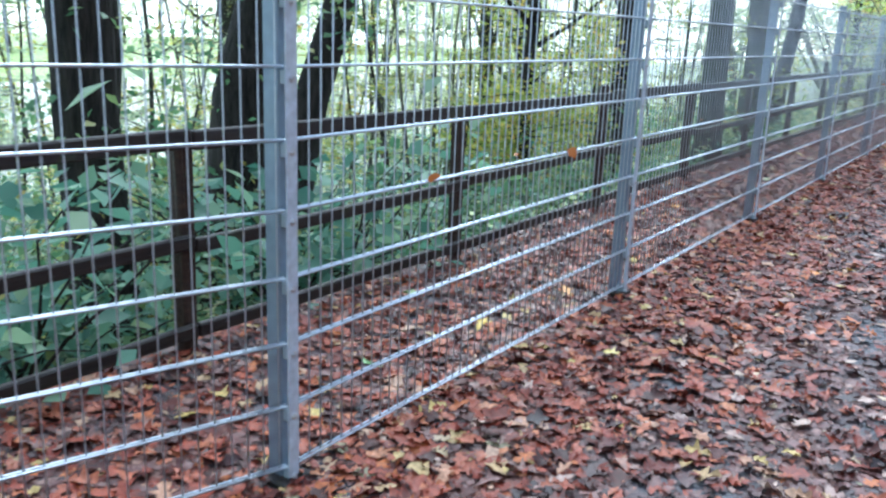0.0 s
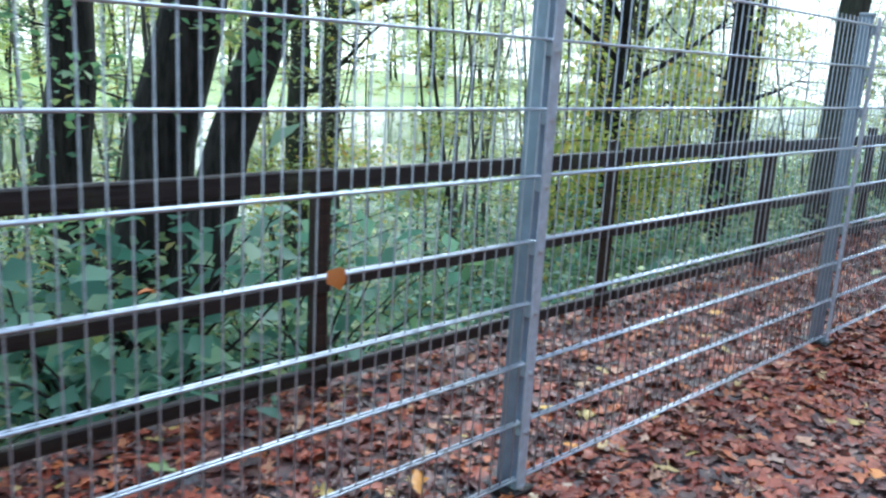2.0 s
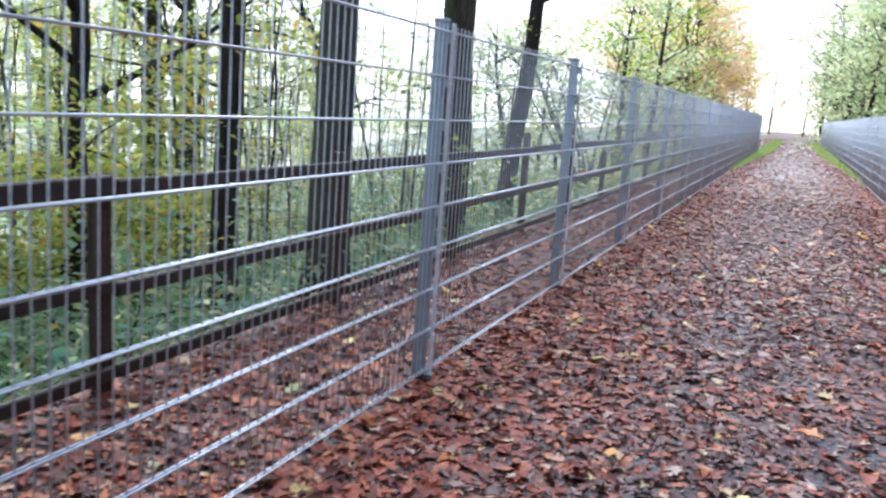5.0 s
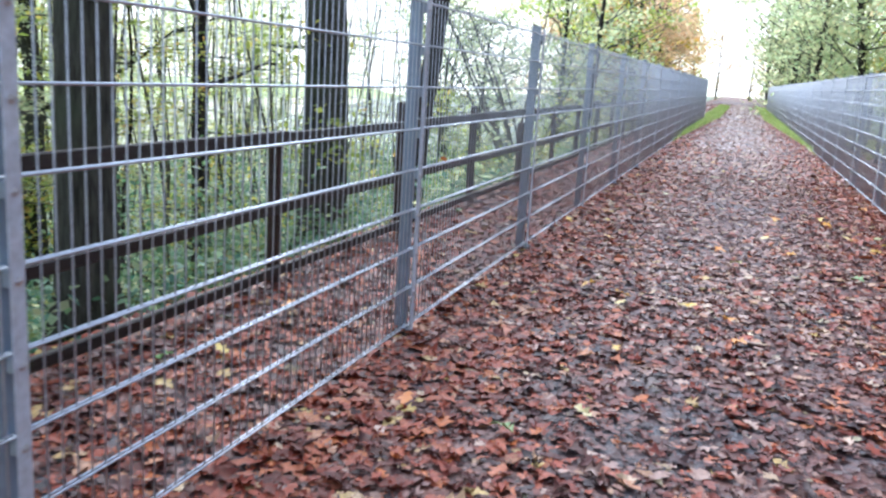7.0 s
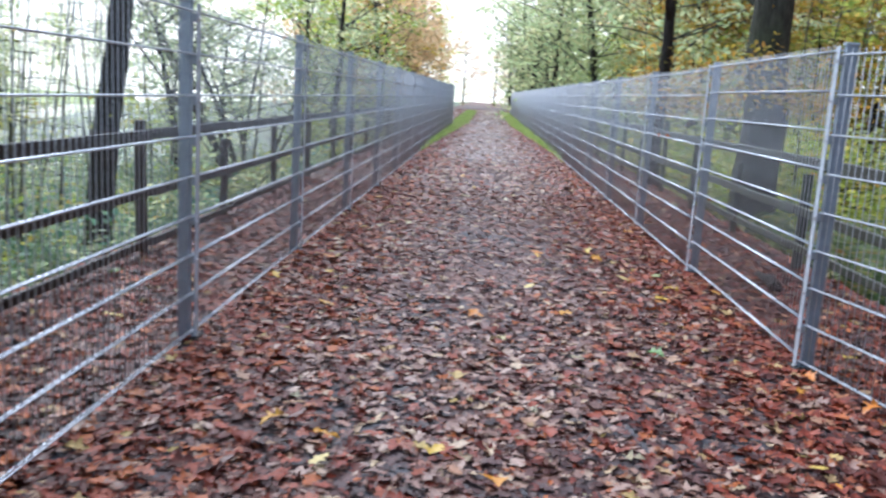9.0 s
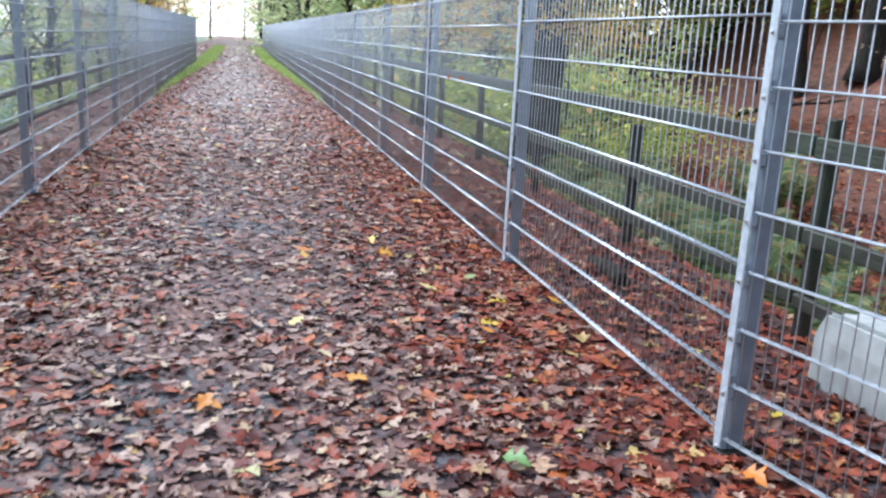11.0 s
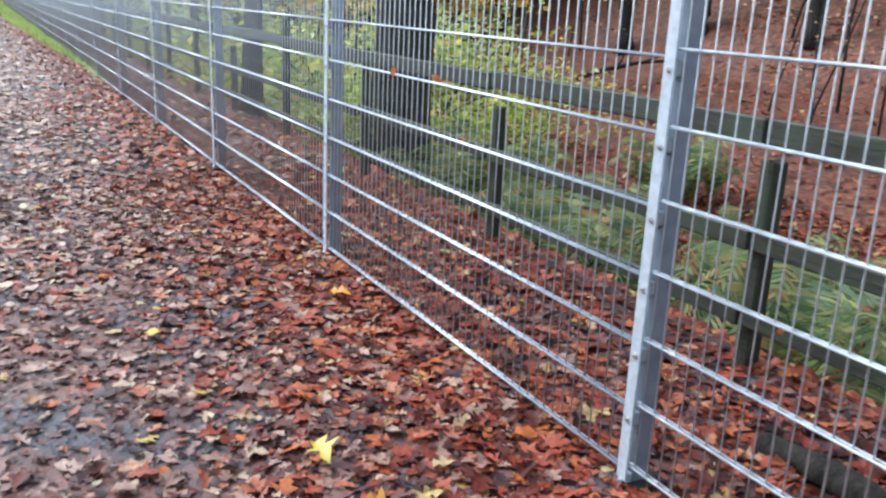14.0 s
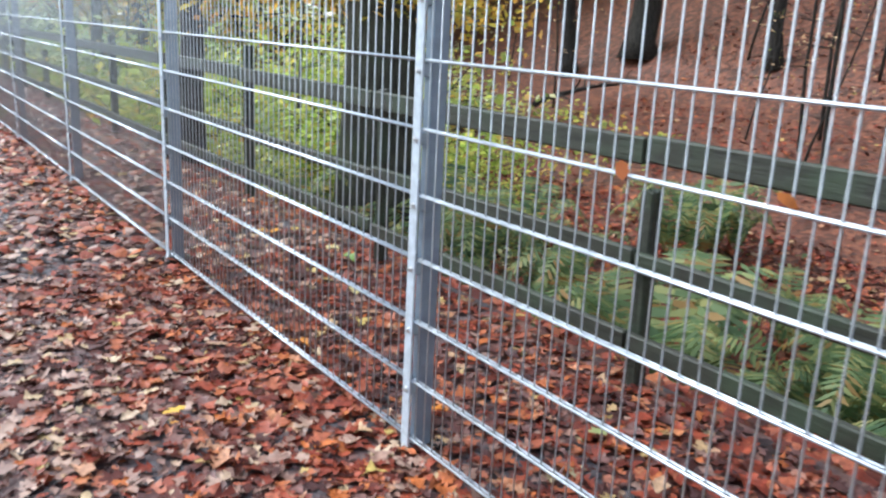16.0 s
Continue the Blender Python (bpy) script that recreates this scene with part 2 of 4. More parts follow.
MEADOW = litter_ground("grassy clearing", [(0.0, (0.14, 0.24, 0.05)), (0.5, (0.24, 0.36, 0.08)), (1.0, (0.38, 0.42, 0.12))], 9.0, (0.10, 0.11, 0.04), 0.38)
BANK_MAT = litter_ground("green bank", [(0.0, (0.04, 0.075, 0.04)), (0.5, (0.08, 0.14, 0.07)), (1.0, (0.16, 0.21, 0.09))], 7.0, (0.06, 0.05, 0.035), 0.44)
CONCRETE = plain("pale concrete", (0.38, 0.40, 0.40), 0.85, 0.0, 12.0, 0.18)


# ---- helpers of this scene ----
class Shape:
    """Collects vertices and faces of one mesh."""

    def __init__(self):
        self.v, self.f, self.count = [], [], 0

    def add(self, verts, faces):
        verts = np.asarray(verts, float)
        self.v.append(verts)
        self.f.extend([tuple(int(i) + self.count for i in face) for face in faces])
        self.count += len(verts)

    def tube(self, pts, radii, n=8, rough=0.0, rng=None, cap=True):
        pts = np.asarray(pts, float)
        k = len(pts)
        verts = []
        ref = np.array((0.31, 0.17, 0.93)) if abs((pts[-1] - pts[0])[2]) < 0.8 * np.linalg.norm(pts[-1] - pts[0]) else np.array((1.0, 0.2, 0.0))
        for i in range(k):
            d = pts[min(i + 1, k - 1)] - pts[max(i - 1, 0)]
            d = d / (np.linalg.norm(d) + 1e-9)
            a = np.cross(d, ref)
            a /= np.linalg.norm(a)
            b = np.cross(d, a)
            for j in range(n):
                w = 2 * math.pi * j / n
                r = radii[i] * (1 + (rough * rng.uniform(-1, 1) if rng is not None else 0))
                verts.append(pts[i] + r * (math.cos(w) * a + math.sin(w) * b))
        faces = [(i * n + j, i * n + (j + 1) % n, (i + 1) * n + (j + 1) % n, (i + 1) * n + j) for i in range(k - 1) for j in range(n)]
        if cap:
            faces += [tuple(range(n))[::-1], tuple((k - 1) * n + j for j in range(n))]
        self.add(verts, faces)

    def mesh(self, name, smooth=False):
        me = bpy.data.meshes.new(name)
        me.from_pydata(np.concatenate(self.v).tolist() if self.v else [], [], self.f)
        if smooth:
            me.polygons.foreach_set("use_smooth", [True] * len(me.polygons))
        me.update()
        return me


def block(x0, y0, z0, x1, y1, z1, bevel=0.0, jitter=0.0, rng=None, cuts=0):
    """A bevelled box as a bmesh."""
    bm = bmesh.new()
    bmesh.ops.create_cube(bm, size=1)
    for v in bm.verts:
        v.co = ((x0 + x1) / 2 + v.co.x * (x1 - x0), (y0 + y1) / 2 + v.co.y * (y1 - y0), (z0 + z1) / 2 + v.co.z * (z1 - z0))
    if cuts:
        bmesh.ops.subdivide_edges(bm, edges=bm.edges[:], cuts=cuts, use_grid_fill=True)
    if jitter:
        for v in bm.verts:
            v.co += Vector((rng.uniform(-jitter, jitter), rng.uniform(-jitter, jitter), rng.uniform(-jitter, jitter)))
    if bevel:
        bmesh.ops.bevel(bm, geom=[e for e in bm.edges if e.is_manifold and e.calc_face_angle(0) > 1.0], offset=bevel, segments=1, affect='EDGES')
    return bm


def as_mesh(name, source, smooth=False):
    if isinstance(source, Shape):
        return source.mesh(name, smooth)
    if isinstance(source, bpy.types.Mesh):
        return source
    me = bpy.data.meshes.new(name)
    source.to_mesh(me)
    source.free()
    if smooth:
        me.polygons.foreach_set("use_smooth", [True] * len(me.polygons))
    return me


def part(name, source, mat, parent=None, label="", at=None, smooth=False):
    """One mesh object, under a thing or a part."""
    me = as_mesh(name, source, smooth)
    if mat and not me.materials:
        me.materials.append(mat)
    ob = new(name, me)
    ob.parent = parent
    if at is not None:
        ob.matrix_basis = at
    if label:
        ob["label"] = label
    return ob


def root(name, at, label, category, group=""):
    ob = new(name)
    ob.matrix_basis = at
    return tagged(ob, label, category, group)


def smooth01(t):
    t = min(1.0, max(0.0, t))
    return t * t * (3 - 2 * t)


def height(x, y):
    """The ground: an embankment with a wooded valley on one side and a leafy hillside on the other."""
    end = smooth01((y - 48) / 30)
    bumps = 0.25 * noise.noise(Vector((x * 0.18, y * 0.18, 3.1))) + 0.08 * noise.noise(Vector((x * 0.7, y * 0.7, 9.2)))
    if x < 0:
        u = -x - 2.72
        z = -0.07 - 1.35 * smooth01(u / 2.4) - 1.9 * smooth01((u - 2.0) / 6.0) - 1.6 * smooth01((u - 18.0) / 4.0) + 2.2 * smooth01((u - 64) / 8.0)
        z += bumps * smooth01(u / 1.5)
        end *= smooth01((x + 44) / 18)
        return z * (1 - 0.85 * end)
    u = x - 2.85
    z = -0.07 - 1.05 * smooth01(u / 1.9)
    z += 0.115 * max(0.0, min(x, 17.0) - 6.5)
    z += 0.62 * max(0.0, min(x, 46.0) - 16.0) * (1 - 0.6 * end) * smooth01((80 - y) / 40)
    z += bumps * smooth01(u / 1.5)
    return z * (1 - 0.8 * end) if z < 0 else z


def leaf_cloud(points, size, rng, flat=0.5, aspect=0.55, size_var=0.35):
    """Many small folded leaves: two triangles each, joined along the midrib."""
    pts = np.asarray(points, float)
    n = len(pts)
    yaw = rng.uniform(0, 2 * math.pi, n)
    tilt = rng.normal(0, flat, n)
    roll = rng.normal(0, flat, n)
    ax = np.stack([np.cos(yaw) * np.cos(tilt), np.sin(yaw) * np.cos(tilt), np.sin(tilt)], 1)
    side = np.stack([-np.sin(yaw), np.cos(yaw), np.zeros(n)], 1)
    up = np.cross(ax, side)
    side = side * np.cos(roll)[:, None] + up * np.sin(roll)[:, None]
    up = np.cross(ax, side)
    s = (size * (1 + rng.uniform(-size_var, size_var, n)))[:, None]
    a = pts - ax * s * 0.5
    c = pts + ax * s * 0.5
    b = pts + side * s * aspect * 0.5 + up * s * 0.10 - ax * s * 0.05
    d = pts - side * s * aspect * 0.5 + up * s * 0.10 - ax * s * 0.05
    verts = np.stack([a, b, c, d], 1).reshape(-1, 3)
    base = np.arange(n)[:, None] * 4
    faces = np.concatenate([base + np.array([0, 1, 2]), base + np.array([0, 2, 3])], 1).reshape(-1, 3)
    return verts, faces


def mesh_from(name, verts, faces, mat):
    """A mesh straight from arrays of triangles."""
    me = bpy.data.meshes.new(name)
    nv, nf = len(verts), len(faces)
    me.vertices.add(nv)
    me.vertices.foreach_set("co", np.asarray(verts, np.float32).ravel())
    me.loops.add(nf * 3)
    me.loops.foreach_set("vertex_index", np.asarray(faces, np.int32).ravel())
    me.polygons.add(nf)
    me.polygons.foreach_set("loop_start", np.arange(nf, dtype=np.int32) * 3)
    me.update(calc_edges=True)
    me.materials.append(mat)
    return me


SIMPLE_LEAF = (np.array([(-0.5, 0, 0), (-0.28, 0.24, 0.10), (0.0, 0.33, 0.16), (0.25, 0.22, 0.10), (0.5, 0, 0.05), (0.22, -0.24, 0.12), (-0.02, -0.31, 0.17), (-0.3, -0.22, 0.09)]),
               np.array([(0, 1, 7), (1, 6, 7), (1, 2, 6), (2, 5, 6), (2, 3, 5), (3, 4, 5)]))
LOBED_LEAF = (np.array([(-0.5, 0, 0), (-0.30, 0.27, 0.10), (-0.16, 0.15, 0.05), (0.06, 0.43, 0.17), (0.16, 0.17, 0.06), (0.34, 0.20, 0.10), (0.56, 0, 0.04),
                        (0.34, -0.20, 0.11), (0.16, -0.16, 0.05), (0.05, -0.43, 0.18), (-0.16, -0.15, 0.05), (-0.31, -0.26, 0.09)]),
              np.array([(0, 1, 2), (0, 2, 10), (0, 10, 11), (2, 3, 4), (2, 4, 10), (10, 4, 8), (10, 8, 9), (4, 5, 6), (4, 6, 8), (8, 6, 7)]))


def litter(points, size, rng, tilt=0.22, lift=0.02, outline=SIMPLE_LEAF, curl=(-0.8, 1.8)):
    """Fallen leaves: a pointed, curled outline round a midrib."""
    pts = np.asarray(points, float)
    n = len(pts)
    out, tri = outline
    k = len(out)
    shape = out[None] + rng.uniform(-0.075, 0.075, (n, k, 3))
    shape[:, :, 1] *= rng.uniform(0.65, 1.25, n)[:, None]
    shape[:, :, 2] *= rng.uniform(curl[0], curl[1], n)[:, None]
    s = size * rng.uniform(0.45, 1.45, n)
    shape *= s[:, None, None]
    yaw, tx, ty = rng.uniform(0, 2 * math.pi, n), rng.normal(0, tilt, n), rng.normal(0, tilt, n)
    z = shape[:, :, 2] + tx[:, None] * shape[:, :, 0] + ty[:, None] * shape[:, :, 1]
    x = shape[:, :, 0] * np.cos(yaw)[:, None] - shape[:, :, 1] * np.sin(yaw)[:, None]
    y = shape[:, :, 0] * np.sin(yaw)[:, None] + shape[:, :, 1] * np.cos(yaw)[:, None]
    verts = np.stack([x, y, z], 2) + pts[:, None, :]
    verts[:, :, 2] += rng.uniform(0.004, lift, n)[:, None]
    faces = (np.arange(n)[:, None, None] * k + tri[None]).reshape(-1, 3)
    return verts.reshape(-1, 3), faces


# ---- ground and path ----
def build_ground():
    xs = np.concatenate([-np.geomspace(400, 24, 16), np.linspace(-22, -3.2, 40), np.linspace(-2.9, 2.9, 9), np.linspace(3.2, 46, 70), np.geomspace(50, 400, 12)])
    ys = np.concatenate([-np.geomspace(300, 14, 10), np.linspace(-12, 50, 100), np.geomspace(52, 900, 26)])
    verts = [(x, y, height(x, y) - (0.06 if abs(x) < 2.7 else 0.0)) for y in ys for x in xs]
    k = len(xs)
    sh = Shape()
    sh.add(verts, [(j * k + i, j * k + i + 1, (j + 1) * k + i + 1, (j + 1) * k + i) for j in range(len(ys) - 1) for i in range(k - 1)])
    ob = part("ground", sh, SLOPE_MAT, smooth=True)
    ob.data.materials.append(BANK_MAT)
    ob.data.materials.append(MEADOW)
    for p in ob.data.polygons:
        if p.center.x < -60:
            p.material_index = 2
        elif p.center.x < -3.6 + 0.5 * noise.noise(p.center * 0.6):
            p.material_index = 1
        elif p.center.y > 33 and 3.2 < p.center.x < 0.42 * (p.center.y - 18) + 1.5 * noise.noise(p.center * 0.2):
            p.material_index = 2
    tagged(ob, "woodland ground under rotting russet leaves", "ground", kind="structure")


def path_height(x, y):
    return 0.012 * noise.noise(Vector((x * 1.1, y * 0.8, 1.7))) - 0.012 * abs(x) / 2.7


def build_path():
    xs = np.linspace(-2.72, 2.85, 26)
    ys = np.concatenate([np.linspace(-15, 40, 180), np.linspace(41, 118, 40)])
    verts = [(x, y, path_height(x, y)) for y in ys for x in xs]
    k, rows = len(xs), len(ys)
    faces = [(j * k + i, j * k + i + 1, (j + 1) * k + i + 1, (j + 1) * k + i) for j in range(rows - 1) for i in range(k - 1)]
    low = [(x + (-0.25 if x < 0 else 0.25), y, -0.35) for y in ys for x in (xs[0], xs[-1])]
    n = len(verts)
    verts += low
    for j in range(rows - 1):
        faces.append((j * k, (j + 1) * k, n + 2 * (j + 1), n + 2 * j))
        faces.append((j * k + k - 1, n + 2 * j + 1, n + 2 * (j + 1) + 1, (j + 1) * k + k - 1))
    sh = Shape()
    sh.add(verts, faces)
    ob = part("path", sh, PATH_MAT, smooth=True)
    return tagged(ob, "dark trodden gravel path strewn with wet leaves", "path", kind="structure")


def build_lake():
    """Still water below the wood, down to the far bank."""
    m, nt, b = material("still water", 0.04, 0.0, 0.5)
    b.inputs["Base Color"].default_value = (0.05, 0.07, 0.06, 1)
    n1 = node(nt, "ShaderNodeTexNoise", Scale=1.5, Detail=4.0)
    nt.links.new(coords(nt), n1.inputs["Vector"])
    bump(nt, b, n1.outputs[0], 0.12, 0.03)
    sh = Shape()
    sh.add([(-22, -200, -3.75), (-22, 70, -3.75), (-45, 120, -3.75), (-395, 560, -3.75), (-395, -200, -3.75)], [(0, 1, 2, 3, 4)])
    tagged(part("water", sh, m), "pale still water shining below the wood", "water", kind="structure")


def build_backdrop():
    """A wooded hillside across the valley, far off; its pale haze is painted in and glows."""
    m = bpy.data.materials.new("far hillside with painted haze")
    m.use_nodes = True
    nt = m.node_tree
    b = nt.nodes["Principled BSDF"]
    n1 = node(nt, "ShaderNodeTexNoise", Scale=0.09, Detail=7.0, Roughness=0.65)
    nt.links.new(coords(nt), n1.inputs["Vector"])
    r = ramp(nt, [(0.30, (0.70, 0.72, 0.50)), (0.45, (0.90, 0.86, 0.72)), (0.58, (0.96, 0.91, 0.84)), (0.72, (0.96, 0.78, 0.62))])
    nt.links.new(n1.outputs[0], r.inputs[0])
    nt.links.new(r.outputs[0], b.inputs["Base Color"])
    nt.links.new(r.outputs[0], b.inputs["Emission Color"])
    # The hillside glows by itself to carry the brightness of distant haze.
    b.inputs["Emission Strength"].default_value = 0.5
    b.inputs["Roughness"].default_value = 1.0
    verts, rows = [], 9
    for i in range(61):
        w = radians(200 - 124 * i / 60)
        for j in range(rows):
            d = 175 + 9 * j
            top = 44 + 9 * noise.noise(Vector((i * 0.22, 2.0, 5.0)))
            verts.append((d * math.cos(w), 10 + d * math.sin(w), -5 + (top + 5) * j / (rows - 1) + 1.5 * noise.noise(Vector((i * 0.5, j * 0.6, 1.0)))))
    sh = Shape()
    sh.add(verts, [(i * rows + j, (i + 1) * rows + j, (i + 1) * rows + j + 1, i * rows + j + 1) for i in range(60) for j in range(rows - 1)])
    tagged(part("backdrop", sh, m, smooth=True), "wooded hillside far across the valley, pale haze painted in", "hillside", kind="structure")


build_ground()
build_lake()
build_backdrop()
PATH_OB = build_path()

# ---- steel mesh fences ----
XL, XR, YL, YR, BAY, LOW, STEP = -1.534, 1.671, 1.67, 12.021, 2.52, 0.05, 0.2


def wire_mesh(name, length, radius, axis):
    sh = Shape()
    a, b = ((0, 0, 0), (0, 0, length)) if axis == "z" else ((0, 0, 0), (0, length, 0))
    sh.tube([a, b], [radius, radius], 6)
    return sh.mesh(name, True)


H_WIRE = wire_mesh("horizontal_wire", 2.50, 0.0042, "y")
V_WIRE = wire_mesh("vertical_wire", 1.63, 0.0025, "z")
H_WIRE.materials.append(STEEL)
V_WIRE.materials.append(WIRE_SHADED)


def joined_uprights():
    sh = Shape()
    for j in range(50):
        sh.tube([(0, 0.025 + 0.05 * j, 0), (0, 0.025 + 0.05 * j, 1.63)], [0.0025, 0.0025], 6)
    me = sh.mesh("vertical_wire_rest", True)
    me.materials.append(WIRE_SHADED)
    return me


V_ALL = joined_uprights()


def joined_bars():
    sh = Shape()
    for i in range(9):
        for dx in (-0.0072, 0.0072):
            sh.tube([(dx, 0, STEP * i), (dx, 2.5, STEP * i)], [0.0042, 0.0042], 6)
    me = sh.mesh("horizontal_wire_rest", True)
    me.materials.append(STEEL)
    return me


H_ALL = joined_bars()


def post_meshes(s):
    """A post stands on the outer side of the mesh, with a bolted flat bar on the path side."""
    out = {}
    x0, x1 = sorted((s * 0.014, s * 0.074))
    out["post"] = as_mesh("post", block(x0, -0.02, -0.12, x1, 0.02, 1.70, 0.004))
    x0, x1 = sorted((-s * 0.019, -s * 0.012))
    out["cover_bar"] = as_mesh("cover_bar", block(x0, -0.021, 0.02, x1, 0.021, 1.69, 0.0015))
    x0, x1 = sorted((s * 0.010, s * 0.078))
    out["cap"] = as_mesh("cap", block(x0, -0.024, 1.695, x1, 0.024, 1.712, 0.004))
    out["base_plate"] = as_mesh("base_plate", block(s * 0.044 - 0.075, -0.06, -0.02, s * 0.044 + 0.075, 0.06, 0.014, 0.004))
    sh = Shape()
    sh.tube([(0, 0, 0), (-s * 0.003, 0, 0), (-s * 0.0031, 0, 0), (-s * 0.009, 0, 0)], [0.011, 0.010, 0.006, 0.005], 8)
    out["bolt"] = sh.mesh("bolt")
    out["clamp"] = as_mesh("clamp", block(-0.012, -0.018, -0.02, 0.012, 0.018, 0.02, 0.003))
    for key, mat in (("post", TUBE_SHADED), ("cover_bar", BAR_LIT), ("cap", CAP), ("bolt", BOLT), ("clamp", CAP), ("base_plate", RAIL_DARK)):
        out[key].materials.append(mat)
    return out


def fence_line(x, y0, first, last, bend, dx, dy):
    """Where the posts stand: straight from the bend on, one bay splayed outwards before it, straight again behind."""
    spots = {k: (x, y0 + BAY * k) for k in range(bend, last + 1)}
    px, py = spots[bend]
    for k in range(bend - 1, first - 1, -1):
        px, py = (px + dx * BAY, py - dy * BAY) if k == bend - 1 else (px, py - BAY)
        spots[k] = (px, py)
    return spots


def mesh_fence(side, x, spots, near, lifts):
    r = root("mesh_fence", pose(x, 0, 0), "galvanised steel double-wire mesh fence along the path", "fence")
    m = post_meshes(side)
    keys = sorted(spots)
    for k in keys:
        px, py = spots[k]
        p = part("post", m["post"], None, r, at=pose(px - x, py, 0))
        part("cover_bar", m["cover_bar"], None, p, "galvanised flat bar in a painted lit tone")
        part("cap", m["cap"], None, p, "grey plastic cap")
        part("base_plate", m["base_plate"], None, p, "dark wet base plate")
        if -3 < py < 32:
            for i in range(9):
                part("bolt", m["bolt"], None, p, at=pose(-side * 0.019, 0, LOW + STEP * i - 0.032))
                part("clamp", m["clamp"], None, p, at=pose(0.0, 0, LOW + STEP * i - 0.028))
    for k, nxt in zip(keys, keys[1:]):
        (ax, ay), (bx, by) = spots[k], spots[nxt]
        bay = pose(ax - x, ay, LOW + lifts.get(k, 0.0), 0, 0, math.degrees(math.atan2(ax - bx, by - ay)))
        if -3 < ay < 27:
            for i in range(9):
                for dx in (-0.0072, 0.0072):
                    part("horizontal_wire", H_WIRE, None, r, at=bay @ pose(dx, 0.01, STEP * i))
        else:
            tagged(part("horizontal_wire_rest", H_ALL, None, r, at=bay @ pose(0, 0.01, 0)), kind="stuff")
        if near[0] <= k <= near[1]:
            for j in range(50):
                part("vertical_wire", V_WIRE, None, r, at=bay @ pose(0, 0.035 + 0.05 * j, 0))
        else:
            tagged(part("vertical_wire_rest", V_ALL, None, r, at=bay @ pose(0, 0.01, 0)), kind="stuff")
    return r


mesh_fence(-1, XL, fence_line(XL, YL, -4, 18, 0, -0.31, 0.951), (-1, 4), {})
mesh_fence(1, XR, fence_line(XR, YR, -8, 25, 1, 0.235, 0.972), (0, 5), {1: 0.022})


# ---- old wooden railings ----
def railing(name, x, ys, rails, mat, post_mat, label, seed):
    rng = random.Random(seed)
    r = root(name, pose(x, 0, 0), label, "railing")
    s = 1 if x > 0 else -1
    for y in ys:
        top = rails[0][1] - 0.02 + rng.uniform(-0.01, 0.015)
        w = 0.034 + rng.uniform(-0.003, 0.003)
        part("post", block(s * 0.03 - w, y - w, -0.6, s * 0.03 + w, y + w, top, 0.008, 0.004, rng, 2), post_mat, r, at=pose(0, 0, 0, rng.uniform(-0.6, 0.6), rng.uniform(-0.6, 0.6), 0))
    for a, b in zip(ys, ys[1:]):
        for z0, z1 in rails:
            dz = rng.uniform(-0.012, 0.012)
            bm = block(-s * 0.042 - 0.018, a + 0.004, z0 + dz, -s * 0.042 + 0.018, b - 0.004, z1 + dz, 0.007, 0.0, rng, 5)
            for v in bm.verts:
                v.co.z += 0.006 * noise.noise(Vector((v.co.y * 1.3, z0 * 7, seed)))
                v.co.x += 0.004 * noise.noise(Vector((v.co.y * 1.7, z1 * 9, seed)))
            part("rail", bm, mat, r)
    return r


railing("wooden_railing", -2.62, [-3.9 + 2.025 * k for k in range(24)], ((0.852, 0.932), (0.44, 0.50), (0.06, 0.12)), RAIL_DARK, RAIL_POST,
        "dark wet wooden railing with three rails, old and stained", 4)
railing("wooden_railing", 2.71, [-4.41 + 2.0 * k for k in range(25)], ((0.89, 0.99), (0.48, 0.56), (0.18, 0.25)), RAIL_MOSS, RAIL_MOSS,
        "mossy grey-green wooden railing with three rails", 9)


# ---- trees ----
def limb_path(start, direction, length, steps, rng, bend=0.25, lift=0.05):
    pts = [np.array(start, float)]
    d = np.array(direction, float)
    d /= np.linalg.norm(d)
    for _ in range(steps):
        d = d + np.array([rng.uniform(-bend, bend), rng.uniform(-bend, bend), rng.uniform(-bend, bend) * 0.6 + lift])
        d /= np.linalg.norm(d)
        pts.append(pts[-1] + d * length / steps)
    return pts


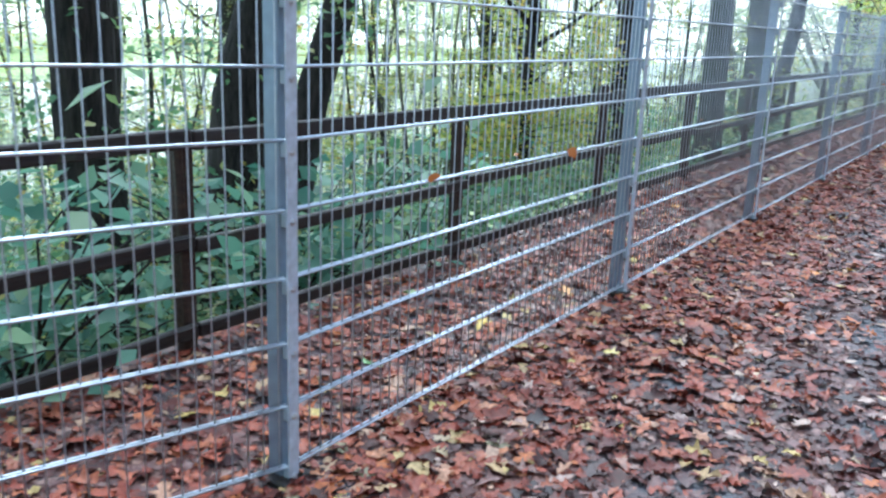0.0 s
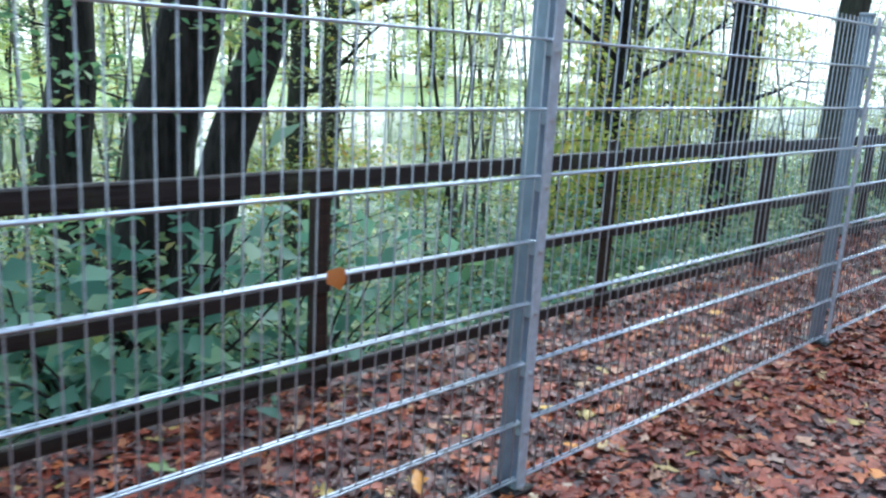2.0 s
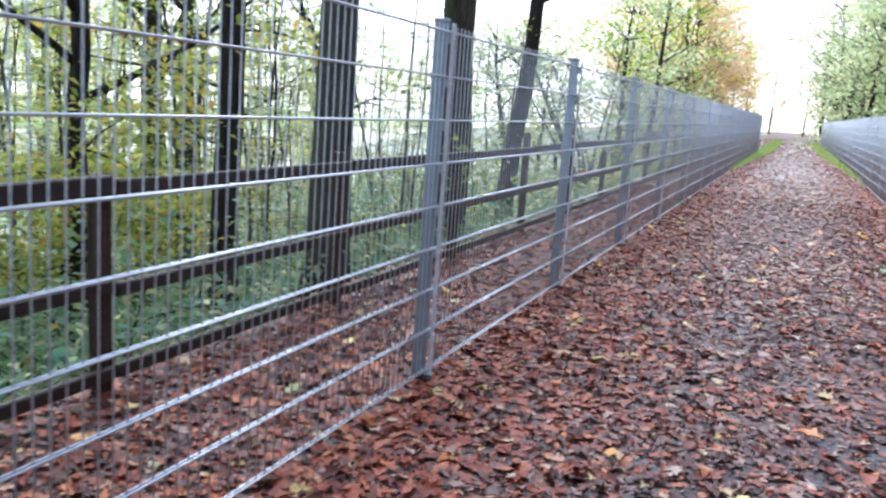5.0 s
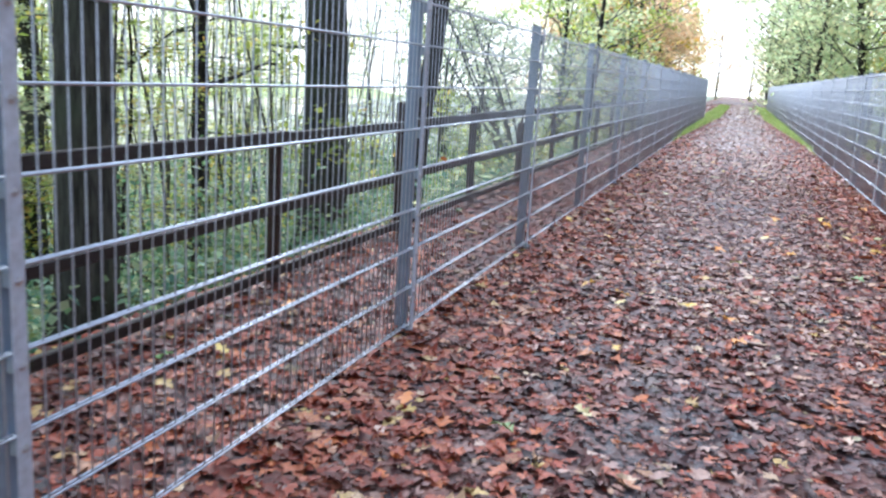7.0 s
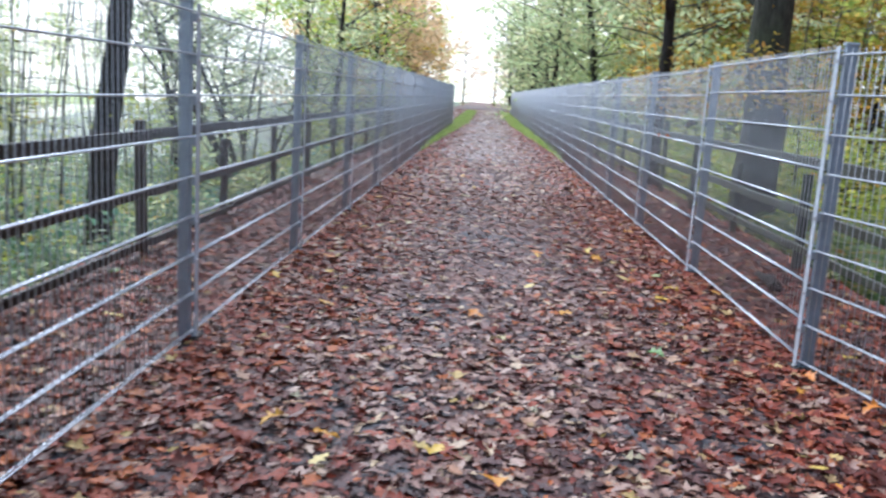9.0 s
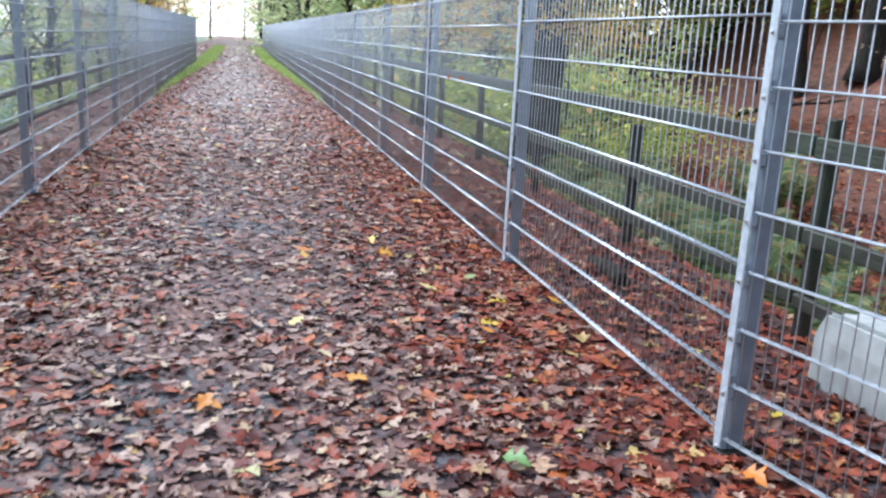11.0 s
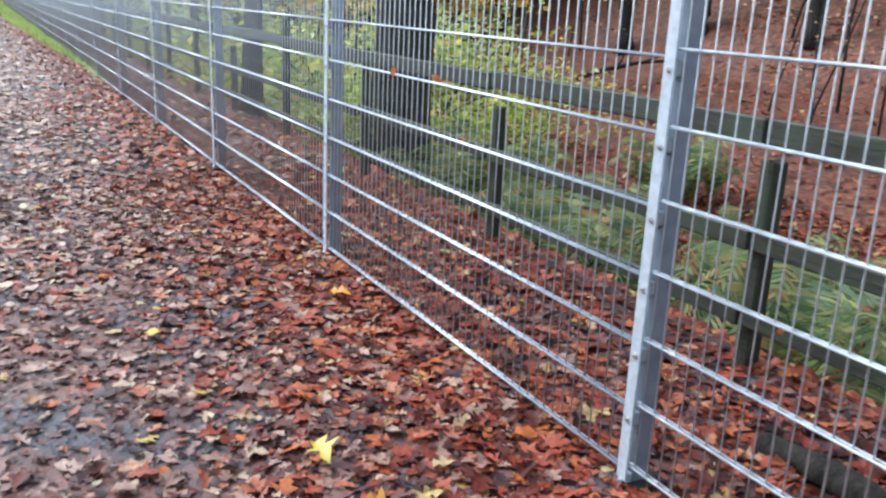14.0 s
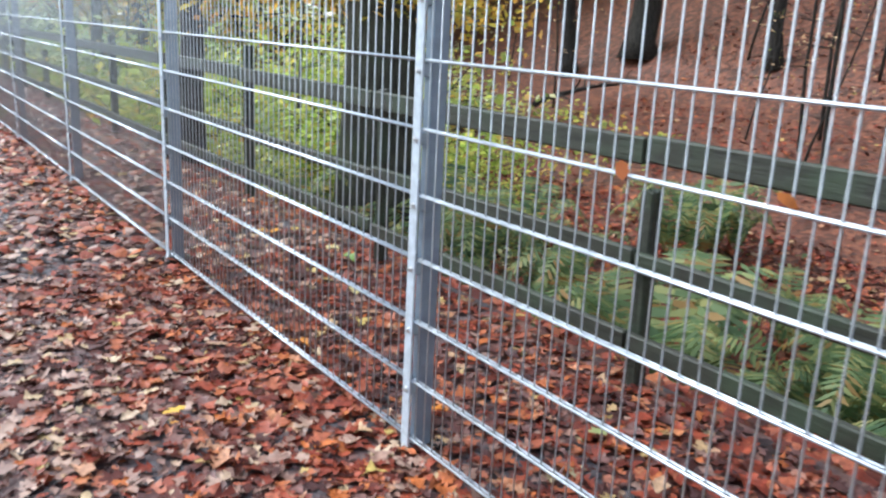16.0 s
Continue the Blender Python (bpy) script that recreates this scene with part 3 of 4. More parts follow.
def tree(x, y, diameter, tall, lean, bark_mat, leaf_mat, label, seed, crown_from=4.0, limbs=9, leaves=900, leaf=0.10, low_twigs=0, spread=2.8, category="tree", twig_from=1.2):
    """Trunk with root flare, limbs, twigs and a crown of separate leaves."""
    rng = random.Random(seed)
    nr = np.random.RandomState(seed)
    z0 = height(x, y) - 0.08
    r = root("tree", pose(x, y, z0), label, category)
    steps = 14
    wob = [rng.uniform(-1, 1) * diameter * 0.10 for _ in range(2 * steps + 2)]
    pts, rad = [], []
    for i in range(steps + 1):
        t = (i / steps) ** 1.25
        pts.append((lean[0] * t * tall + (wob[i] if i > 1 else 0), lean[1] * t * tall + (wob[i + steps] if i > 1 else 0), t * tall))
        flare = 1 + 0.55 * math.exp(-t * tall / 0.28)
        rad.append(diameter / 2 * flare * (1 - 0.8 * t ** 1.1))
    sh = Shape()
    sh.tube(pts, rad, 14, 0.06, rng)
    part("trunk", sh, bark_mat, r, smooth=True)
    tips = []
    P = np.array(pts)

    def on_trunk(h):
        i = min(steps - 1, max(0, int(np.searchsorted(P[:, 2], h) - 1)))
        f = (h - P[i, 2]) / max(1e-6, P[i + 1, 2] - P[i, 2])
        return P[i] * (1 - f) + P[i + 1] * f, rad[i]
    for k in range(limbs):
        h = crown_from + (tall * 0.95 - crown_from) * (k + rng.random()) / limbs
        p, rr = on_trunk(h)
        w = rng.uniform(0, 2 * math.pi)
        ln = spread * rng.uniform(0.7, 1.2) * (1.1 - 0.5 * h / tall)
        lp = limb_path(p, (math.cos(w), math.sin(w), rng.uniform(0.25, 0.9)), ln, 6, rng)
        sh = Shape()
        base = min(rr * 0.5, 0.02 + ln * 0.018)
        sh.tube(lp, [base * (1 - 0.8 * i / 6) for i in range(7)], 6)
        for q in range(2, 7):
            for _ in range(2):
                w2 = rng.uniform(0, 2 * math.pi)
                tp = limb_path(lp[q], (math.cos(w2), math.sin(w2), rng.uniform(-0.1, 0.5)), ln * 0.35, 3, rng, 0.3, 0.0)
                sh.tube(tp, [base * 0.3, base * 0.22, base * 0.14, base * 0.05], 4)
                tips += tp[1:]
        part("limb", sh, bark_mat, r, smooth=True)
    for k in range(low_twigs):
        h = rng.uniform(twig_from, crown_from)
        p, rr = on_trunk(h)
        w = rng.uniform(0, 2 * math.pi)
        ln = rng.uniform(0.5, 1.5)
        lp = limb_path(p, (math.cos(w), math.sin(w), rng.uniform(-0.2, 0.5)), ln, 5, rng, 0.35, 0.0)
        sh = Shape()
        sh.tube(lp, [0.016 * (1 - 0.8 * i / 5) for i in range(6)], 5)
        part("twig", sh, bark_mat, r)
        tips += lp[2:] * 8
    if leaves and tips:
        T = np.array(tips)
        c = T[nr.randint(0, len(T), leaves)] + nr.normal(0, 0.16 + spread * 0.03, (leaves, 3)) * np.array([1, 1, 0.6])
        v, f = leaf_cloud(c, leaf, nr, 0.55)
        part("crown", mesh_from("crown", v, f, leaf_mat), None, r)
    return r


NEAR_LABEL = "dark-barked tree leaning on the wooded bank below the railing"
tree(-4.75, 3.1, 0.46, 11, (0.03, -0.02), BARK_DARK, GREEN, "thick dark-barked tree among green undergrowth", 11, 4.2, 8, 1500, 0.09, 6)
tree(-7.65, 5.05, 0.52, 12, (-0.03, 0.05), BARK_DARK, GREEN, "dark-barked straight tree on the shaded bank", 12, 4.0, 8, 1500, 0.09, 5)
tree(-5.35, 4.5, 0.54, 11, (0.09, 0.14), BARK_DARK, GREEN, NEAR_LABEL, 13, 4.2, 8, 1500, 0.09, 4)
tree(-4.65, 4.3, 0.34, 8, (0.08, 0.27), BARK_DARK, GREEN, "slim dark trunk leaning strongly towards the light", 14, 3.6, 6, 900, 0.09, 3)
tree(-6.6, 11.95, 0.24, 10, (0.02, 0.0), BARK_DARK, YELLOWGREEN, "slender dark tree with yellow-green leaf sprays", 15, 2.6, 16, 6500, 0.10, 16)
tree(-11.7, 18.8, 0.48, 14, (0.0, 0.02), BARK_GREEN, YELLOWGREEN, "grey-green trunk deep in the wood", 16, 3.4, 14, 5200, 0.12, 8)
tree(-10.3, 18.15, 0.36, 12, (0.0, 0.01), BARK_GREEN, YELLOWGREEN, "greenish trunk with thin yellowing leaves", 17, 3.0, 14, 5200, 0.11, 10)
tree(-5.2, 12.55, 0.30, 12, (0.0, 0.01), BARK_DARK, YELLOWGREEN, "slim dark upright trunk behind the railing", 18, 4.2, 10, 2600, 0.10, 5)
tree(-3.52, 11.68, 0.35, 12, (-0.01, 0.035), BARK_GREEN, YELLOWGREEN, "rough-barked greenish trunk close behind the railing", 19, 4.4, 8, 1300, 0.10, 3)
tree(-4.12, 15.82, 0.50, 14, (0.0, -0.01), BARK_GREEN, YELLOWGREEN, "stout greenish trunk with flared foot beside the railing", 20, 4.4, 9, 1700, 0.10, 3)
tree(-4.85, 20.2, 0.36, 11, (0.06, 0.08), BARK_DARK, YELLOWGREEN, "dark trunk leaning over the railing", 21, 4.0, 8, 1300, 0.10, 2)
tree(-8.6, 20.1, 0.34, 11, (0.0, 0.0), BARK_DARK, YELLOWGREEN, "thin dark trunk with crooked bare side twigs", 22, 3.2, 9, 1500, 0.10, 9)
tree(-12.35, 10.9, 0.46, 13, (0.0, 0.0), BARK_GREEN, YELLOWGREEN, "one of two slim trunks standing close together", 23, 3.6, 12, 3000, 0.10, 6)
tree(-12.6, 11.75, 0.42, 13, (0.01, 0.0), BARK_GREEN, YELLOWGREEN, "one of two slim trunks standing close together", 24, 3.8, 12, 3000, 0.10, 6)
tree(4.55, 24.85, 0.78, 16, (0.01, 0.01), BARK_GREEN, YELLOW, "massive ridged tree trunk behind the mossy railing", 31, 3.6, 10, 2400, 0.11, 6, twig_from=2.4)
tree(2.95, 25.6, 0.24, 9, (0.02, 0.0), BARK_DARK, YELLOW, "small dark tree with bent side branches", 32, 2.3, 8, 1300, 0.10, 5)
tree(16.4, 34.9, 0.40, 10, (-0.08, 0.03), BARK_DARK, YELLOWGREEN, "dark leaning tree on the leafy hillside", 33, 4.0, 7, 500, 0.12, 3)
tree(17.2, 33.2, 0.75, 13, (0.02, 0.0), BARK_DARK, YELLOWGREEN, "thick dark tree at the foot of the leafy hillside", 34, 5.0, 7, 500, 0.12, 1)
tree(17.2, 29.2, 0.34, 11, (-0.05, 0.02), BARK_DARK, YELLOWGREEN, "thin dark tree on the russet hillside", 35, 5.0, 7, 400, 0.12, 1)


# ---- young growth, bushes, ferns: built once each, then repeated ----
def sapling(seed, tall, leaf_mat, bark_mat, leaves, leaf=0.075):
    rng = random.Random(seed)
    nr = np.random.RandomState(seed)
    r = root("sapling", pose(0, 0, -500), "thin sapling with sparse autumn leaf sprays", "sapling", "saplings in the wood")
    pts = limb_path((0, 0, 0), (rng.uniform(-0.08, 0.08), rng.uniform(-0.08, 0.08), 1), tall, 8, rng, 0.10, 0.05)
    sh = Shape()
    sh.tube(pts, [0.032 * (1 - 0.85 * i / 8) + 0.004 for i in range(9)], 6)
    part("trunk", sh, bark_mat, r, smooth=True)
    sh = Shape()
    tips = []
    for i in range(2, 9):
        for _ in range(3):
            w = rng.uniform(0, 2 * math.pi)
            ln = rng.uniform(0.5, 1.3) * (1.2 - 0.07 * i)
            bp = limb_path(pts[i], (math.cos(w), math.sin(w), rng.uniform(0.0, 0.35)), ln, 4, rng, 0.2, -0.02)
            sh.tube(bp, [0.009, 0.007, 0.005, 0.004, 0.002], 4)
            tips += bp[1:]
    tagged(part("branchwork", sh, bark_mat, r), kind="stuff")
    T = np.array(tips)
    c = T[nr.randint(0, len(T), leaves)] + nr.normal(0, 1, (leaves, 3)) * np.array([0.16, 0.16, 0.05])
    v, f = leaf_cloud(c, leaf, nr, 0.30)
    part("crown", mesh_from("crown", v, f, leaf_mat), None, r)
    return r


def bush(seed, wide, tall, leaf_mat, leaves, leaf=0.07, name="bush", label="low green bush in the undergrowth"):
    rng = random.Random(seed)
    nr = np.random.RandomState(seed)
    r = root(name, pose(0, 0, -500), label, "bush", "undergrowth bushes")
    sh = Shape()
    tips = []
    for _ in range(16):
        w = rng.uniform(0, 2 * math.pi)
        bp = limb_path((rng.uniform(-0.15, 0.15), rng.uniform(-0.15, 0.15), 0), (math.cos(w) * wide, math.sin(w) * wide, tall * rng.uniform(0.5, 1.5)), rng.uniform(0.7, 1.2) * math.hypot(wide, tall), 6, rng, 0.3, -0.12)
        sh.tube(bp, [0.010, 0.009, 0.008, 0.006, 0.005, 0.003, 0.002], 4)
        tips += bp[1:]
    tagged(part("stemwork", sh, BARK_DARK, r), kind="stuff")
    T = np.array(tips)
    T[:, 2] = np.abs(T[:, 2])
    c = T[nr.randint(0, len(T), leaves)] + nr.normal(0, 0.11, (leaves, 3))
    c[:, 2] = np.maximum(c[:, 2], 0.02)
    v, f = leaf_cloud(c, leaf, nr, 0.45, 0.75)
    tagged(part("foliage", mesh_from("foliage", v, f, leaf_mat), None, r), kind="stuff")
    return r


def fern(seed):
    rng = random.Random(seed)
    nr = np.random.RandomState(seed)
    r = root("fern", pose(0, 0, -500), "green fern with arching fronds in fallen leaves", "fern", "ferns on the bank")
    for k in range(9):
        w = 2 * math.pi * k / 9 + rng.uniform(-0.3, 0.3)
        ln = rng.uniform(0.45, 0.8)
        rise = rng.uniform(0.55, 0.85)
        fp = [np.array((math.cos(w) * ln * t, math.sin(w) * ln * t, rise * math.sin(2.3 * t) * ln / 0.7)) for t in np.linspace(0, 1, 27)]
        sh = Shape()
        sh.tube(fp[::9], [0.005, 0.004, 0.002], 3)
        side = np.array((-math.sin(w), math.cos(w), 0))
        for i in range(3, 27):
            wide = 0.16 * math.sin(math.pi * (0.14 + 0.84 * i / 27)) * rng.uniform(0.8, 1.1)
            along = fp[i] - fp[i - 1]
            for s in (-1, 1):
                p = fp[i]
                q = p + side * s * wide + along * rng.uniform(0.3, 1.2) - np.array((0, 0, rng.uniform(0.01, 0.05)))
                mid = (p + q) / 2
                e = along * 0.40
                sh.add([p - e * 0.6, mid - e, q, mid + e, p + e * 0.6], [(0, 1, 3, 4), (1, 2, 3)])
        part("frond", sh, FERN, r)
    return r


def scatter(prototypes, count, seed, place, scale=(0.8, 1.25)):
    """Copies of a few built plants, stood on the ground."""
    rng = random.Random(seed)
    for i in range(count):
        x, y = place(rng)
        s = rng.uniform(*scale)
        ob = prototypes[i % len(prototypes)]
        m = pose(x, y, height(x, y) - 0.03, rng.uniform(-4, 4), rng.uniform(-4, 4), rng.uniform(0, 360))
        made = copy_thing(ob, m)
        made.scale = (s, s, s)


def drop(prototypes):
    for ob in prototypes:
        for o in (*ob.children_recursive, ob):
            bpy.data.objects.remove(o)


sap = [sapling(41, 5.5, PALEGREEN, BARK_GREY, 800), sapling(42, 6.5, YELLOWGREEN, BARK_GREY, 520), sapling(43, 7.5, PALEGREEN, BARK_GREY, 420), sapling(44, 4.5, YELLOWGREEN, BARK_GREY, 800)]
scatter(sap, 70, 5, lambda g: (-g.uniform(7.5, 17), g.uniform(2, 30)))
scatter(sap, 66, 6, lambda g: (-g.uniform(12, 22), g.uniform(4, 46)), (1.0, 1.5))
leafy = [sapling(47, 8.0, YELLOWGREEN, BARK_DARK, 2000, 0.09), sapling(48, 8.5, PALEGREEN, BARK_GREY, 1800, 0.09)]
scatter(leafy, 11, 39, lambda g: (-g.uniform(8.0, 14.5), g.uniform(11, 20)), (0.95, 1.2))
drop(leafy)
bare = [sapling(45, 5.0, YELLOWGREEN, BARK_DARK, 60), sapling(46, 6.0, ORANGE, BARK_DARK, 90)]
scatter(bare, 20, 33, lambda g: (g.uniform(10, 24), g.uniform(22, 40)), (0.6, 1.1))
drop(bare)
scatter(sap, 16, 7, lambda g: (g.uniform(4.5, 12), g.uniform(27, 44)))
drop(sap)

bushes = [bush(51, 0.9, 0.7, GREEN, 900), bush(52, 1.1, 0.9, BLUEGREEN, 1000), bush(53, 0.8, 1.1, GREEN, 800), bush(54, 1.2, 0.6, BLUEGREEN, 900)]
scatter(bushes, 70, 8, lambda g: (-g.uniform(3.7, 7), g.uniform(-1.0, 14)), (0.7, 1.15))
scatter(bushes, 36, 28, lambda g: (-g.uniform(3.6, 6), g.uniform(13, 30)), (0.5, 0.9))
scatter(bushes, 80, 9, lambda g: (-g.uniform(6, 12), g.uniform(-1, 30)), (0.9, 1.5))
drop(bushes)
bushes = [bush(57, 0.7, 1.2, BLUEGREEN, 260, 0.13, label="broad-leaved green bush close behind the railing"), bush(58, 0.9, 1.0, GREEN, 240, 0.12, label="broad-leaved green bush close behind the railing")]
scatter(bushes, 14, 25, lambda g: (-g.uniform(3.4, 4.6), g.uniform(1.0, 5.0)), (0.8, 1.15))
drop(bushes)
bushes = [bush(55, 0.8, 0.9, YELLOWGREEN, 800, 0.08, label="yellow-green bush beyond the railing"), bush(56, 0.9, 0.7, PALEGREEN, 700, 0.08, label="pale green bush beyond the railing")]
scatter(bushes, 34, 11, lambda g: (g.uniform(3.8, 10.0), g.uniform(28, 46)), (0.9, 1.7))
scatter(bushes, 24, 29, lambda g: (g.uniform(3.9, 6.6), g.uniform(26.2, 31)), (0.8, 1.4))
scatter(bushes, 7, 35, lambda g: (g.uniform(5.4, 7.2), g.uniform(24.2, 27)), (0.5, 0.9))
scatter(bushes[:1], 11, 36, lambda g: (g.uniform(5.0, 7.4), g.uniform(28.3, 32.5)), (1.7, 2.5))
scatter(bushes, 10, 37, lambda g: (g.uniform(7.5, 11), g.uniform(32, 38)), (1.6, 2.4))
scatter(bushes, 32, 12, lambda g: (-g.uniform(3.6, 10), g.uniform(14, 46)), (0.8, 1.5))
drop(bushes)
ferns = [fern(61), fern(62), fern(63)]
scatter(ferns, 46, 13, lambda g: (g.uniform(3.8, 8.5), g.uniform(16, 25)), (0.6, 1.3))
scatter(ferns, 9, 14, lambda g: (g.uniform(3.2, 5.0), g.uniform(13, 20)), (0.5, 0.9))
drop(ferns)


def undergrowth(n, seed, x0, x1, y0, y1, tall, size, mat):
    """Low thicket that nobody could count: leaves heaped over uneven mounds."""
    nr = np.random.RandomState(seed)
    x, y = nr.uniform(x0, x1, n), nr.uniform(y0, y1, n)
    top = np.array([height(a, b) + tall * (0.55 + 0.9 * noise.noise(Vector((a * 0.45, b * 0.45, seed))) + 0.4 * noise.noise(Vector((a * 1.3, b * 1.3, seed)))) for a, b in zip(x, y)])
    low = np.array([height(a, b) for a, b in zip(x, y)])
    z = np.maximum(low + 0.03, low + (top - low) * nr.uniform(0.25, 1.0, n) ** 0.5)
    v, f = leaf_cloud(np.stack([x, y, z], 1), size, nr, 0.45, 0.75)
    tagged(new("undergrowth", mesh_from("undergrowth", v, f, mat)), "dense green leafy undergrowth below the trees", "undergrowth", kind="stuff")


undergrowth(20000, 3, -23, -9, 0, 50, 1.2, 0.15, GREEN)
undergrowth(16000, 17, -23, -8, 0, 50, 1.4, 0.12, PALEGREEN)
undergrowth(14000, 7, -23, -9, 0, 50, 1.6, 0.13, BLUEGREEN)
undergrowth(16000, 5, -9, -3.2, -1, 34, 0.5, 0.085, BLUEGREEN)
undergrowth(9000, 15, -9, -3.4, 2, 26, 0.62, 0.075, PALEGREEN)
undergrowth(7000, 9, 3.6, 11, 26, 46, 0.9, 0.10, YELLOWGREEN)
undergrowth(8000, 13, 4.6, 8.5, 26.6, 34, 1.7, 0.10, LIME)
undergrowth(900, 11, 3.5, 8.5, 15.5, 25, 0.35, 0.07, FERN)


def far_tree(seed, tall, wide, leaf_mat, leaves, low):
    rng = random.Random(seed)
    nr = np.random.RandomState(seed)
    r = root("tree", pose(0, 0, -500), "autumn woodland tree beyond the fences", "tree", "woodland trees")
    sh = Shape()
    pts = limb_path((0, 0, 0), (rng.uniform(-0.05, 0.05), rng.uniform(-0.05, 0.05), 1), tall * 0.95, 8, rng, 0.08, 0.04)
    sh.tube(pts, [0.2 * (1 - 0.85 * i / 8) for i in range(9)], 8)
    part("trunk", sh, BARK_DARK, r, smooth=True)
    centres = []
    sh = Shape()
    for k in range(26):
        t = low + (1 - low) * (k + rng.random()) / 26
        p = pts[min(8, int(t * 8))]
        w = rng.uniform(0, 2 * math.pi)
        reach = wide * (0.35 + 0.65 * math.sin(math.pi * min(1, (t - low) / (1 - low) * 0.85 + 0.12))) * rng.uniform(0.6, 1.1)
        bp = limb_path(p, (math.cos(w), math.sin(w), rng.uniform(0.3, 1.3)), reach, 4, rng, 0.28, 0.0)
        sh.tube(bp, [0.05, 0.04, 0.03, 0.02, 0.008], 4)
        centres += bp[1:]
    tagged(part("branchwork", sh, BARK_GREY, r), kind="stuff")
    C = np.array(centres)
    hubs = C[nr.randint(0, len(C), 85)] + nr.normal(0, 1, (85, 3)) * np.array([0.75, 0.75, 0.5])
    c = hubs[nr.randint(0, 85, leaves)] + nr.normal(0, 1, (leaves, 3)) * np.array([0.48, 0.48, 0.22])
    v, f = leaf_cloud(c, 0.27, nr, 0.5, 0.7)
    part("crown", mesh_from("crown", v, f, leaf_mat), None, r)
    return r


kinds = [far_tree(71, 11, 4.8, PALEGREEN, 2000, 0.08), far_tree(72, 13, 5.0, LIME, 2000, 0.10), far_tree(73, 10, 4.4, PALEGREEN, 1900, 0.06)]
scatter(kinds, 34, 15, lambda g: (g.uniform(5.2, 20), g.uniform(44, 130)), (0.8, 1.3))
scatter(kinds, 10, 16, lambda g: (-g.uniform(5.5, 16), g.uniform(36, 70)), (0.7, 1.0))
scatter(kinds, 50, 34, lambda g: (-g.uniform(74, 112), g.uniform(-20, 190)), (1.0, 1.5))
scatter(kinds, 22, 17, lambda g: (-g.uniform(90, 130), g.uniform(20, 200)), (1.0, 1.5))
# Unseen trees behind the start, added to block light from there.
scatter(kinds, 34, 24, lambda g: (g.uniform(-16, 30), g.uniform(-40, -9)), (0.9, 1.3))
scatter(kinds, 18, 26, lambda g: (g.choice((-1, 1)) * g.uniform(8, 28), g.uniform(150, 190)), (1.0, 1.5))
for fx, fy, fs in ((2.6, 88, 1.25), (3.2, 76, 1.2), (2.5, 106, 1.3), (3.8, 62, 1.05)):
    copy_thing(kinds[0 if fs > 1.05 else 2], pose(fx, fy, height(fx, fy) - 0.03, 0, 0, fy * 7)).scale = (fs, fs, fs)
scatter(kinds, 12, 30, lambda g: (g.uniform(3.6, 7.5), g.uniform(72, 130)), (0.7, 1.0))
drop(kinds)
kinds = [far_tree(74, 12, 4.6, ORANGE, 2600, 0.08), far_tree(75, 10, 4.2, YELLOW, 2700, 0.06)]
for fx, fy, fs in ((-8.2, 84, 1.1), (-8.8, 102, 1.2), (-7.4, 70, 1.0)):
    copy_thing(kinds[0], pose(fx, fy, height(fx, fy) - 0.03, 0, 0, fy * 5)).scale = (fs, fs, fs)
for fx, fy, fs in ((-3.4, 126, 0.75), (0.8, 138, 0.7), (3.6, 130, 0.8)):
    copy_thing(kinds[0], pose(fx, fy, height(fx, fy) - 0.03, 0, 0, fy * 3)).scale = (fs, fs, fs)
scatter(kinds, 20, 18, lambda g: (-g.uniform(7.5, 16), g.uniform(58, 130)), (0.8, 1.2))
scatter(kinds, 13, 19, lambda g: (g.uniform(9, 22), g.uniform(46, 70)), (0.8, 1.1))
drop(kinds)


kinds = [far_tree(76, 15, 3.8, ORANGE, 2600, 0.42), far_tree(77, 14, 3.4, YELLOWGREEN, 2600, 0.45)]
scatter(kinds, 26, 31, lambda g: (g.uniform(19, 40), g.uniform(10, 50)), (0.9, 1.3))
drop(kinds)
kinds = [far_tree(78, 9, 4.4, YELLOW, 2800, 0.08), far_tree(79, 9, 4.2, YELLOWGREEN, 2800, 0.06)]
scatter(kinds, 16, 38, lambda g: (g.uniform(12, 25), g.uniform(38, 56)), (0.8, 1.2))
drop(kinds)


# a shrub of many arching stems below the railing
def arching_shrub(x, y, seed):
    rng = random.Random(seed)
    nr = np.random.RandomState(seed)
    r = root("shrub", pose(x, y, height(x, y) - 0.05), "many-stemmed shrub with arching bare stems", "shrub")
    tips = []
    for k in range(13):
        w = rng.uniform(0, 2 * math.pi)
        bp = limb_path((rng.uniform(-0.2, 0.2), rng.uniform(-0.2, 0.2), 0), (math.cos(w) * 0.45, math.sin(w) * 0.45, 1), rng.uniform(3.5, 5.5), 9, rng, 0.10, -0.03)
        sh = Shape()
        sh.tube(bp, [0.035 * (1 - 0.85 * i / 9) for i in range(10)], 6)
        for q in range(4, 10):
            w2 = rng.uniform(0, 2 * math.pi)
            tp = limb_path(bp[q], (math.cos(w2), math.sin(w2), 0.2), 0.8, 3, rng, 0.3, 0)
            sh.tube(tp, [0.009, 0.007, 0.005, 0.002], 4)
            tips += tp[1:]
        part("stem", sh, BARK_GREY, r, smooth=True)
    T = np.array(tips)
    c = T[nr.randint(0, len(T), 900)] + nr.normal(0, 0.15, (900, 3))
    v, f = leaf_cloud(c, 0.08, nr, 0.5)
    tagged(part("foliage", mesh_from("foliage", v, f, PALEGREEN), None, r), kind="stuff")


arching_shrub(-4.2, 24.5, 81)


